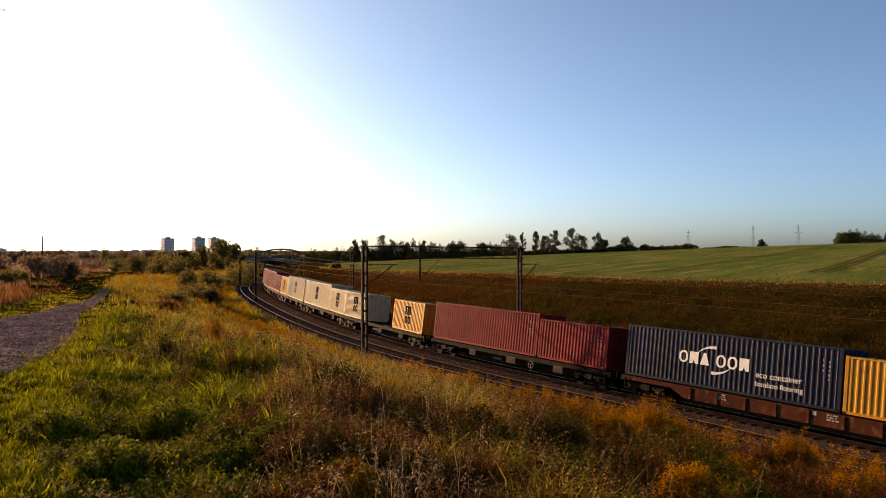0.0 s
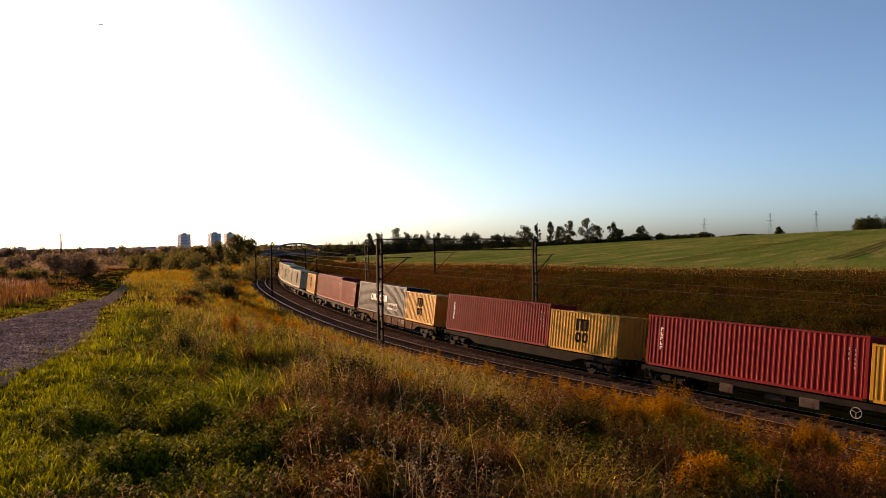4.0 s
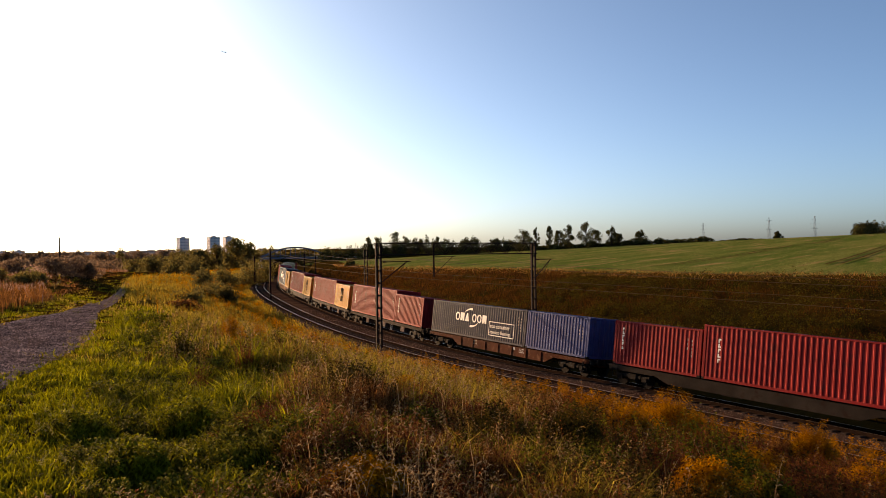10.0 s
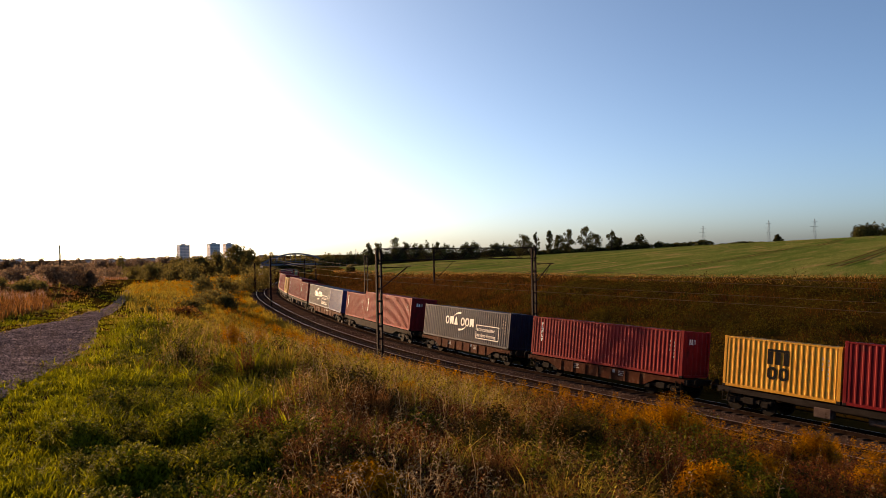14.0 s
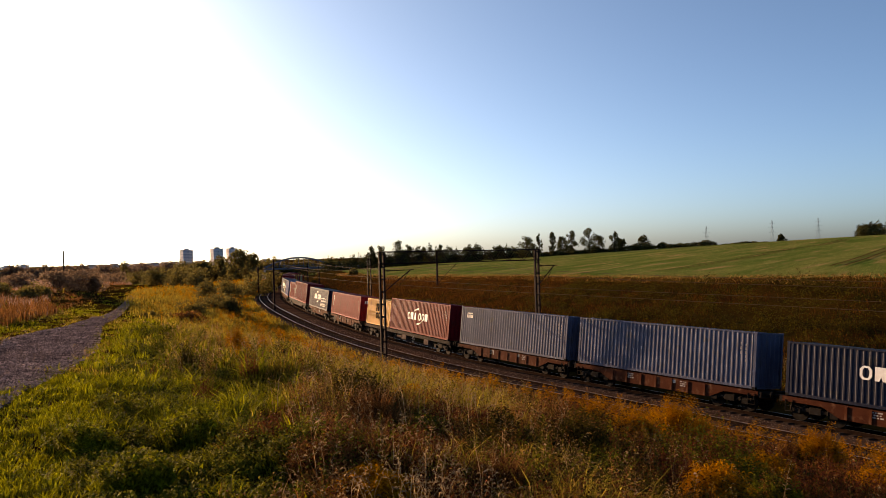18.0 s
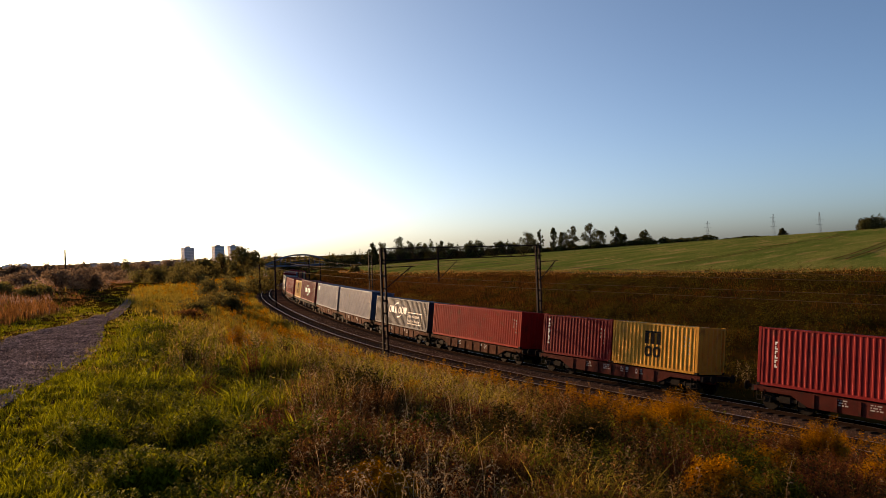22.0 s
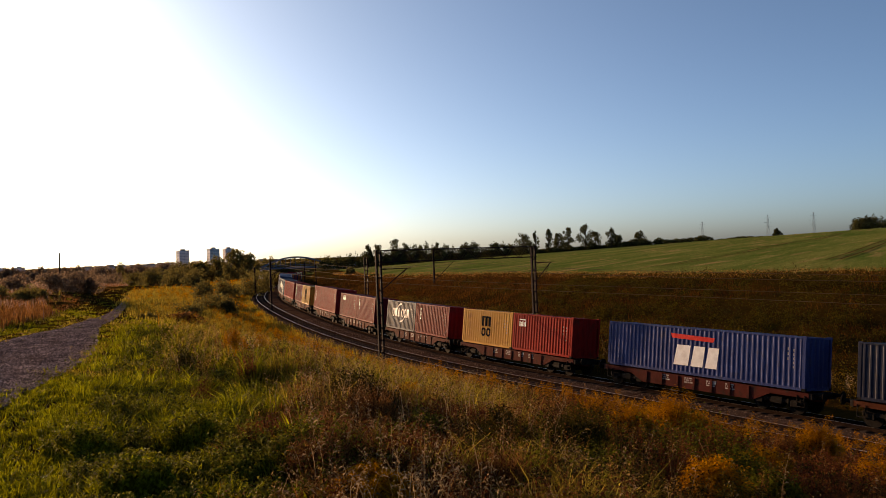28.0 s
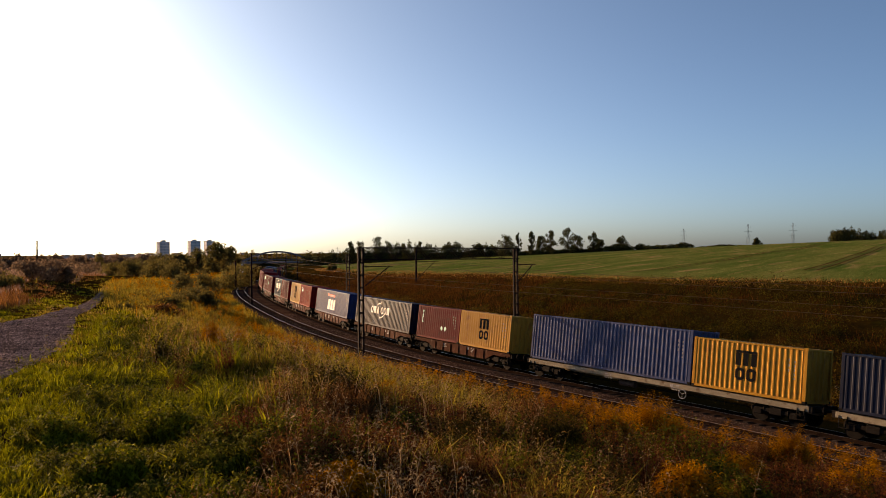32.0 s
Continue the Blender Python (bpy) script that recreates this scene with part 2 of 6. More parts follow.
CANT = radians(7.0)
NEAR_TRACK = -4.4


def on_line(s, off=0.0, up=0.0, cant=0.0):
    """A place beside the running line: s metres along it, off to its right, up above rail height."""
    x, y, z, t = (np.interp(s, LINE_S, a) for a in (LINE_X, LINE_Y, LINE_Z, LINE_T))
    c, k = np.cos(cant), np.sin(cant)
    side, rise = off * c + up * k, -off * k + up * c
    return np.stack([x + side * np.cos(t), y + side * np.sin(t), z + rise], -1)


def line_offset(px, py):
    """For many places: the distance to the right of the running line, the metres along it, and its height there."""
    use = (LINE_S > -150) & (LINE_S < 560)
    ls, lx, ly, lt, lz = LINE_S[use][::2], LINE_X[use][::2], LINE_Y[use][::2], LINE_T[use][::2], LINE_Z[use][::2]
    off, along, high = np.empty(len(px)), np.empty(len(px)), np.empty(len(px))
    for i in range(0, len(px), 4000):
        dx, dy = px[i:i + 4000, None] - lx[None], py[i:i + 4000, None] - ly[None]
        j = np.argmin(dx * dx + dy * dy, axis=1)
        r = np.arange(len(j))
        off[i:i + 4000] = dx[r, j] * np.cos(lt[j]) + dy[r, j] * np.sin(lt[j])
        far = np.hypot(dx[r, j], dy[r, j])
        off[i:i + 4000] = np.where(np.abs(off[i:i + 4000]) < far * 0.7, np.sign(off[i:i + 4000]) * far, off[i:i + 4000])
        along[i:i + 4000], high[i:i + 4000] = ls[j], lz[j]
    return off, along, high


def wobble(x, y, size, seed=0):
    """Cheap smooth unevenness, about -1 to 1."""
    a = np.sin(x / size + 1.7 * seed) * np.cos(y / size * 1.13 + 0.6 * seed)
    b = np.sin((x * 0.6 + y * 0.8) / size * 2.3 + seed) * np.cos((y * 0.6 - x * 0.8) / size * 1.9 - seed)
    return 0.6 * a + 0.4 * b


def ground_height(px, py):
    px, py = np.asarray(px, float), np.asarray(py, float)
    off, along, high = line_offset(px, py)
    r = np.hypot(px, py)
    d = -(off - NEAR_TRACK)                       # towards the camera's side, from the near track
    near = np.interp(d, [-50, 2.2, 3.0, 4.5, 8.0, 12.0, 18.0, 24.0, 30.0, 42.0, 60.0, 90.0], [-0.45, -0.45, -0.6, -0.3, 1.0, 2.3, 4.1, 5.8, 6.25, 5.9, 5.2, 4.6])
    near = near + 0.6 * np.interp(along, [22, 50], [1, 0]) * np.interp(d, [3.0, 4.5, 6.5, 12.0, 18.0], [0, 0.75, 1, 0.75, 0])
    fade = np.clip((r - 100) / 200, 0, 1) * (d > 6)
    near = near * (1 - fade) + np.minimum(near, -1.0) * fade
    rough = 0.26 * wobble(px, py, 2.4) + 0.13 * wobble(px, py, 0.9, 2)
    near = near + np.where(d > 5, rough * np.interp(r, [3, 7], [0.3, 1.0]) * np.interp(np.abs(px + 3.4 + 0.4 * py), [1.6, 4.5], [0.12, 1.0]), 0) + high * (d < 12)
    near = near + 0.32 * np.exp(-((px + 1.7) / 0.9) ** 2 - ((py - 8.0) / 0.9) ** 2) - 0.5 * np.exp(-((px + 0.7) / 1.3) ** 2 - ((py - 10.3) / 1.0) ** 2)
    e = off
    plane = 3.45 + 0.0425 * px + 0.004 * py
    crest = np.clip((r - 290) / 250, 0, 1)
    plane = np.maximum(plane - crest * (6 + 0.05 * np.maximum(px, 0) + 5 * np.clip(-px / 60, 0, 1)), -6)
    wide = np.interp(e, [3.0, 4.5, 10.0, 30.0, 34.0], [0.0, 0.0, 0.06, 0.96, 1.0])
    tight = np.interp(np.abs(e), [3.2, 7.5], [0.0, 1.0])
    deep = np.clip((along - 165) / 25, 0, 1)
    lift = wide * (1 - deep) + tight * deep
    away = (high - 0.9) * (1 - lift) + plane * lift + 0.15 * wobble(px, py, 2.7, 1) * (e > 9) * (e < 33)
    z = np.where(e > 2.5, away, near)
    shelf = np.minimum(plane, 3.0)
    z = np.where((along > 165) & (e <= 2.5), z * (1 - deep) + deep * ((high - 0.9) * (1 - tight) + np.minimum(shelf, near + 2.0) * tight), z)
    far = np.clip((r - 600) / 900, 0, 1)
    return z * (1 - far) + (-6.0) * far


def field_edge(along):
    """Where the field begins, in metres to the right of the line; nearer to it past the bend."""
    return np.interp(along, [105, 165, 200], [33.5, 27.0, 16.0])


# ---- ground: one sheet to the horizon ----
def build_ground():
    az = np.concatenate([np.arange(-60, 60, 0.25), np.arange(60, 300, 4.0)])
    rad = np.concatenate([[0.0], 1.5 * np.power(1.043, np.arange(192))])
    rad = rad[rad < 4800]
    a, r = np.meshgrid(np.radians(az), rad)
    x, y = (r * np.sin(a)).ravel(), (r * np.cos(a)).ravel()
    z = ground_height(x, y)
    na, nr = len(az), len(rad)
    i, j = np.meshgrid(np.arange(nr - 1), np.arange(na), indexing="ij")
    k = (j + 1) % na
    faces = np.stack([i * na + j, i * na + k, (i + 1) * na + k, (i + 1) * na + j], -1).reshape(-1, 4)[:, ::-1]
    return x, y, z, faces


gx, gy, gz, gfaces = build_ground()
ground = bulk("ground", np.stack([gx, gy, gz], -1), [(4, gfaces)], M_GROUND, smooth=True)
tagged(ground, "uneven late-summer meadow ground of brown and olive soil", "ground", kind="structure")
_e, _s, _h = line_offset(gx, gy)
_r = np.hypot(gx, gy)
ground.data.materials.append(M_FIELD)
_is_field = ((_e > field_edge(_s)) & (_r < 700) & (_r > 20) & (gy > 0)).astype(np.int32)
ground.data.polygons.foreach_set("material_index", _is_field[gfaces].min(axis=1))


def strip(name, offs, ups, s0, s1, step, material, parent=None, label="", cant=0.0):
    """A band along the railway with the given cross-section."""
    s = np.arange(s0, s1 + step, step)
    v = np.stack([on_line(s, o, u, cant) for o, u in zip(offs, ups)], 1)
    n = len(offs)
    i, j = np.meshgrid(np.arange(len(s) - 1), np.arange(n - 1), indexing="ij")
    f = np.stack([i * n + j, i * n + j + 1, (i + 1) * n + j + 1, (i + 1) * n + j], -1).reshape(-1, 4)
    return bulk(name, v.reshape(-1, 3), [(4, f)], material, parent, label)


S0, S1 = -60, 420
bed = strip("track_bed", [-7.4, -6.3, -2.3, 2.0, 4.0], [-0.75, 0.06, 0.06, -0.44, -0.9], S0, S1, 2.0, M_BALLAST)
tagged(bed, "brown-grey crushed-stone ballast under both tracks", "track bed", kind="structure")


def build_track(off, cant, lift, label):
    track = empty("railway_track", label, "railway track", "tracks", kind="structure")
    for side in (-0.75, 0.75):
        prof = [(-0.07, -0.17), (-0.035, -0.1), (-0.036, 0.0), (0.036, 0.0), (0.035, -0.1), (0.07, -0.17)]
        strip("rail", [off + side + p[0] for p in prof], [p[1] + lift for p in prof], S0, S1, 2.0, M_RUSTRAIL, track, "rusty steel rail with a worn head", cant)
        strip("rail_head", [off + side - 0.03, off + side + 0.03], [lift + 0.004] * 2, S0, S1, 2.0, M_RAIL, track, "worn shiny running surface", cant)
    bm = bmesh.new()
    box(bm, -0.13, 0.13, -1.3, 1.3, -0.14, 0.0, 0.02)
    me = bpy.data.meshes.new("sleeper")
    bm.to_mesh(me)
    bm.free()
    me.materials.append(M_SLEEPER)
    for s in np.arange(20, 170, 0.62):
        p = on_line(s, off, -0.15 + lift, cant)
        t = np.interp(s, LINE_S, LINE_T)
        piece("sleeper", me, track, Matrix.Translation(p) @ Matrix.Rotation(t + math.pi / 2, 4, "Z") @ Matrix.Rotation(cant, 4, "X"))
    return track


build_track(0.0, CANT, 0.0, "rusty track that the train runs on")
build_track(NEAR_TRACK, 0.0, 0.25, "empty railway track with two shiny rails")

# ---- the train ----
HC, STD = 2.896, 2.591
L40, L20 = 12.19, 6.06
DECK = 1.17
_mesh_cache = {}


def run(t):
    """How far the train has gone after t seconds."""
    return 10.0 * t + 0.03 * t * t


def shared(key, make, material):
    if key not in _mesh_cache:
        bm = bmesh.new()
        make(bm)
        me = bpy.data.meshes.new(key[0])
        bm.to_mesh(me)
        bm.free()
        me.materials.append(material)
        _mesh_cache[key] = me
    return _mesh_cache[key]


def corrugated(bm, length, z0, z1, y, out, pitch=0.28, depth=0.026):
    """A pressed-steel side wall: upright troughs along its length; out is the side it faces."""
    n = max(2, round((length - 0.5) / pitch))
    p = (length - 0.5) / n
    xs, ds = [-length / 2 + 0.12], [depth]
    x = -length / 2 + 0.25
    for i in range(n):
        xs += [x, x + p * 0.16, x + p * 0.62, x + p * 0.78]
        ds += [0.0, depth, depth, 0.0]
        x += p
    xs += [x, length / 2 - 0.12]
    ds += [0.0, depth]
    lo = [bm.verts.new((a, y - out * d, z0)) for a, d in zip(xs, ds)]
    hi = [bm.verts.new((a, y - out * d, z1)) for a, d in zip(xs, ds)]
    for i in range(len(xs) - 1):
        f = (lo[i], lo[i + 1], hi[i + 1], hi[i])
        bm.faces.new(f if out < 0 else f[::-1])


def sheet_end(bm, length, h, x, out):
    ys = np.linspace(-1.1, 1.1, 23)
    ds = [0.0 if (i // 2) % 2 else 0.04 for i in range(23)]
    lo = [bm.verts.new((x - out * d, a, 0.16)) for a, d in zip(ys, ds)]
    hi = [bm.verts.new((x - out * d, a, h - 0.1)) for a, d in zip(ys, ds)]
    for i in range(22):
        bm.faces.new((lo[i], lo[i + 1], hi[i + 1], hi[i]))


def make_container(length, h, paint, label, marks=(), end_mark=None):
    """A box of pressed steel on its own empty: floor frame at z 0, length along x, marked side towards +y."""
    c = empty("shipping_container", label, "container", "containers on the train")
    key = (length, h, paint.name)
    w = 1.219
    for out in (1, -1):
        piece("side_wall", shared(("side_wall", out) + key, lambda bm: corrugated(bm, length, 0.15, h - 0.1, out * (w - 0.012), out), paint), c)
    for out in (1, -1):
        piece("end_wall" if out > 0 else "cargo_door", shared(("end_wall", out) + key, lambda bm: sheet_end(bm, length, h, out * (length / 2 - 0.05), out), paint), c)
    piece("roof", shared(("roof",) + key, lambda bm: roof_sheet(bm, length, h), paint), c)
    piece("floor", shared(("floor",) + key, lambda bm: box(bm, -length / 2 + 0.1, length / 2 - 0.1, -w + 0.08, w - 0.08, 0.05, 0.14), M_IRON), c)
    for x in (-1, 1):
        for y in (-1, 1):
            piece("corner_post", shared(("corner_post", x, y) + key, lambda bm: box(bm, x * length / 2 - 0.08 - 0.08 * x, x * length / 2 + 0.08 - 0.08 * x, y * w - 0.07 - 0.07 * y, y * w + 0.07 - 0.07 * y, 0.11, h - 0.12, 0.01), paint), c)
            for z in (0.0, h - 0.118):
                piece("corner_casting", shared(("corner_casting", x, y, z) + key, lambda bm: box(bm, x * (length / 2 - 0.178), x * length / 2, y * (w - 0.162), y * w, z, z + 0.118, 0.008), M_IRON if z == 0 else paint), c)
    for y in (-1, 1):
        for z0, z1, nm in ((0.02, 0.16, "bottom_rail"), (h - 0.11, h - 0.03, "top_rail")):
            piece(nm, shared((nm, y) + key, lambda bm: box(bm, -length / 2 + 0.17, length / 2 - 0.17, y * (w - 0.07), y * w, z0, z1, 0.006), paint), c)
    for x in (-1, 1):
        for z0, z1, nm in ((0.02, 0.16, "end_sill"), (h - 0.11, h - 0.02, "end_header")):
            piece(nm, shared((nm, x) + key, lambda bm: box(bm, x * (length / 2 - 0.09), x * length / 2, -w + 0.16, w - 0.16, z0, z1, 0.006), paint), c)
    for k in range(4):
        y = -0.75 + 0.5 * k
        piece("lock_rod", shared(("lock_rod", k) + key, lambda bm: rod(bm, (-length / 2 - 0.012, y, 0.12), (-length / 2 - 0.012, y, h - 0.1), 0.02), paint), c)
    for mk in marks:
        mk(c, length, h)
    if end_mark:
        end_mark(c, length, h)
    return c


def roof_sheet(bm, length, h):
    n = round((length - 0.4) / 0.21)
    xs = np.linspace(-length / 2 + 0.1, length / 2 - 0.1, 2 * n + 1)
    a = [bm.verts.new((x, -1.15, h - 0.03 - 0.022 * (i % 2))) for i, x in enumerate(xs)]
    b = [bm.verts.new((x, 1.15, h - 0.03 - 0.022 * (i % 2))) for i, x in enumerate(xs)]
    for i in range(len(xs) - 1):
        bm.faces.new((a[i], a[i + 1], b[i + 1], b[i]))


# marks on the side that faces the camera: seen from there, forward (+x) is to the left
FACE = 1.219 - 0.012 + 0.004


def plate(bm, x0, x1, z0, z1):
    """A flat printed patch on the side wall."""
    v = [bm.verts.new((x, FACE, z)) for x, z in ((x0, z0), (x1, z0), (x1, z1), (x0, z1))]
    bm.faces.new(v)


def patch(bm, pts):
    bm.faces.new([bm.verts.new((x, FACE, z)) for x, z in pts])


def hollow(bm, pts, inner=0.55):
    """The outline of a shape as a broad band."""
    cx, cz = sum(p[0] for p in pts) / len(pts), sum(p[1] for p in pts) / len(pts)
    a = [bm.verts.new((x, FACE, z)) for x, z in pts]
    b = [bm.verts.new((cx + (x - cx) * inner, FACE, cz + (z - cz) * (inner + 0.15))) for x, z in pts]
    for i in range(len(pts)):
        j = (i + 1) % len(pts)
        bm.faces.new((a[i], a[j], b[j], b[i]))


def arc(bm, cx, cz, rx, rz, a0, a1, w0, w1, n=14):
    prev = None
    for i in range(n + 1):
        t = i / n
        a = radians(a0 + (a1 - a0) * t)
        w = w0 + (w1 - w0) * t
        cur = [bm.verts.new((cx - (rx + k * w) * math.cos(a), FACE, cz + (rz + k * w) * math.sin(a))) for k in (-0.5, 0.5)]
        if prev:
            bm.faces.new((prev[0], prev[1], cur[1], cur[0]))
        prev = cur


def stamp(c, name, key, material, x, z, make):
    """One printed shape as a part of its own, on a mesh shared by its repeats."""
    piece(name, shared((name,) + key, make, material), c, Matrix.Translation((x, 0, z)))


def mark_shipping_line(at=0.0, wide=4.2, tall=0.62, z=1.2):
    """Six plain block shapes in two groups of three with two sickle arcs, in white."""
    u, t = wide / 6.6, tall
    shapes = {
        "octagon": [(0, t * .25), (-u * .22, 0), (-u * .62, 0), (-u * .84, t * .25), (-u * .84, t * .75), (-u * .62, t), (-u * .22, t), (0, t * .75)],
        "peak": [(0, 0), (-u * .84, 0), (-u * .54, t), (-u * .3, t)],
        "waist": [(0, 0), (-u * .3, 0), (-u * .42, t * .3), (-u * .54, 0), (-u * .84, 0), (-u * .84, t), (0, t)]}

    def put(c, length, h):
        x = at + wide / 2
        for k, nm in enumerate(("octagon", "waist", "peak", "octagon", "octagon", "waist")):
            stamp(c, "white_block_mark", (nm, wide, tall), M_WHITE, x, z, lambda bm: hollow(bm, shapes[nm]) if nm == "octagon" else patch(bm, shapes[nm]))
            x -= u * (1.5 if k == 2 else 1.02)
        for a0 in (84, 264):
            stamp(c, "white_arc_mark", (a0, wide, tall), M_WHITE, at, z + tall * .5, lambda bm: arc(bm, 0, 0, wide * .25, tall * 1.05, a0, a0 + 66, 0.17, 0.03))
    return put


def words(c, text, size, x, z, label):
    cu = bpy.data.curves.new("words", "FONT")
    cu.body, cu.size = text, size
    tmp = bpy.data.objects.new("words", cu)
    me = bpy.data.meshes.new_from_object(tmp)
    bpy.data.objects.remove(tmp)
    me.materials.append(M_WHITE)
    ob = new("lettering", me)
    ob.parent = c
    ob.matrix_basis = Matrix.Translation((x, FACE, z)) @ Matrix.Rotation(math.pi, 4, "Z") @ Matrix.Rotation(math.pi / 2, 4, "X")
    tagged(ob, label)


def mark_eco(framed):
    def put(c, length, h):
        words(c, "eco container", 0.42, -1.95, 1.0, "white words eco container")
        words(c, "bamboo flooring", 0.36, -1.95, 0.58, "white words bamboo flooring")
        if framed:
            for k, q in enumerate(((-1.8, -1.85, 0.42, 1.45), (-4.75, -4.8, 0.42, 1.45), (-1.85, -4.75, 0.42, 0.47), (-1.85, -4.75, 1.4, 1.45))):
                stamp(c, "white_frame_line", (k,), M_WHITE, 0, 0, lambda bm: plate(bm, *q))
    return put


def mark_column(at, n, tall=0.16, wide=0.15, gap=0.06, top=2.2, material=None):
    """An upright row of small white blocks where the owner's name stands."""
    def put(c, length, h):
        for k in range(n):
            stamp(c, "owner_mark", (tall, wide, k % 2), material or M_WHITE, length / 2 - at, top - k * (tall + gap), lambda bm: (plate(bm, 0, -wide * 0.45, -tall, 0), plate(bm, -wide * 0.45, -wide, -tall * (1 if k % 2 else 0.4), -tall * (0.6 if k % 2 else 0))))
    return put


def mark_numbers(c, length, h):
    """The rows of code near the rear end, too small to read."""
    for k in range(5):
        stamp(c, "code_mark", (0,), M_CODE, -length / 2 + 0.62, h - 0.75 - 0.2 * k, lambda bm: plate(bm, 0, -0.055, 0, 0.11))
    for k in range(3):
        stamp(c, "code_mark", (1,), M_CODE, -length / 2 + 0.9, h - 0.7 - 0.24 * k, lambda bm: plate(bm, 0, -0.05, 0, 0.13))


def mark_black_block(c, length, h):
    """Two stacked rows of black blocks in the middle of the yellow boxes."""
    z = h * 0.54
    for k in range(3):
        stamp(c, "black_block_mark", (0,), M_BLACK, 0.6 - 0.42 * k, z, lambda bm: plate(bm, 0, -0.27, 0, 0.62))
    stamp(c, "black_line_mark", (0,), M_BLACK, 0, z, lambda bm: plate(bm, 0.6, -0.51, 0.624, 0.74))
    ring_ = [(0, -0.62), (-0.14, -0.74), (-0.36, -0.74), (-0.5, -0.62), (-0.5, -0.24), (-0.36, -0.12), (-0.14, -0.12), (0, -0.24)]
    for x in (0.58, -0.02):
        stamp(c, "black_ring_mark", (1,), M_BLACK, x, z, lambda bm: hollow(bm, ring_, 0.4))


def mark_big_white(c, length, h):
    """Three large white slanted blocks under a red band."""
    for x, w in ((1.35, 0.95), (0.25, 0.75), (-0.65, 0.7)):
        stamp(c, "white_block_mark", (w,), M_WHITE, x, 0.5, lambda bm: patch(bm, [(0, 0), (-w, 0), (-w - 0.12, 1.1), (-0.2, 1.1)]))
    stamp(c, "red_band_mark", (0,), M_REDPRINT, 0, 0, lambda bm: patch(bm, [(1.5, 1.95), (-1.1, 1.88), (-1.2, 2.12), (1.6, 2.2)]))


def mark_small_white(at, wide=0.5, tall=0.3, top=2.3):
    def put(c, length, h):
        for k in range(5):
            stamp(c, "small_white_mark", (wide, tall, k % 2), M_WHITE, length / 2 - at - k * wide / 5, top, lambda bm: plate(bm, 0, -wide / 8, -tall, -tall * (0.3 if k % 2 else 0.15)))
        stamp(c, "small_line_mark", (wide, tall), M_WHITE, length / 2 - at, top, lambda bm: plate(bm, 0, -wide * 0.9, 0.02, 0.09))
    return put


def mark_diamonds(c, length, h):
    for x in (-0.6, -1.1):
        stamp(c, "white_diamond_label", (0,), M_WHITE, x, 0.75, lambda bm: patch(bm, [(0, 0), (-0.18, 0.2), (0, 0.4), (0.18, 0.2)]))


def end_code(c, length, h):
    def one(bm):
        bm.faces.new([bm.verts.new((0, y, z)) for y, z in ((0.15, 0), (0, 0), (0, 0.3), (0.15, 0.3))])
    for k in range(3):
        piece("end_code_mark", shared(("end_code_mark",), one, M_WHITE), c, Matrix.Translation((-length / 2 - 0.002, 0.6 - 0.22 * k, h - 0.75)))


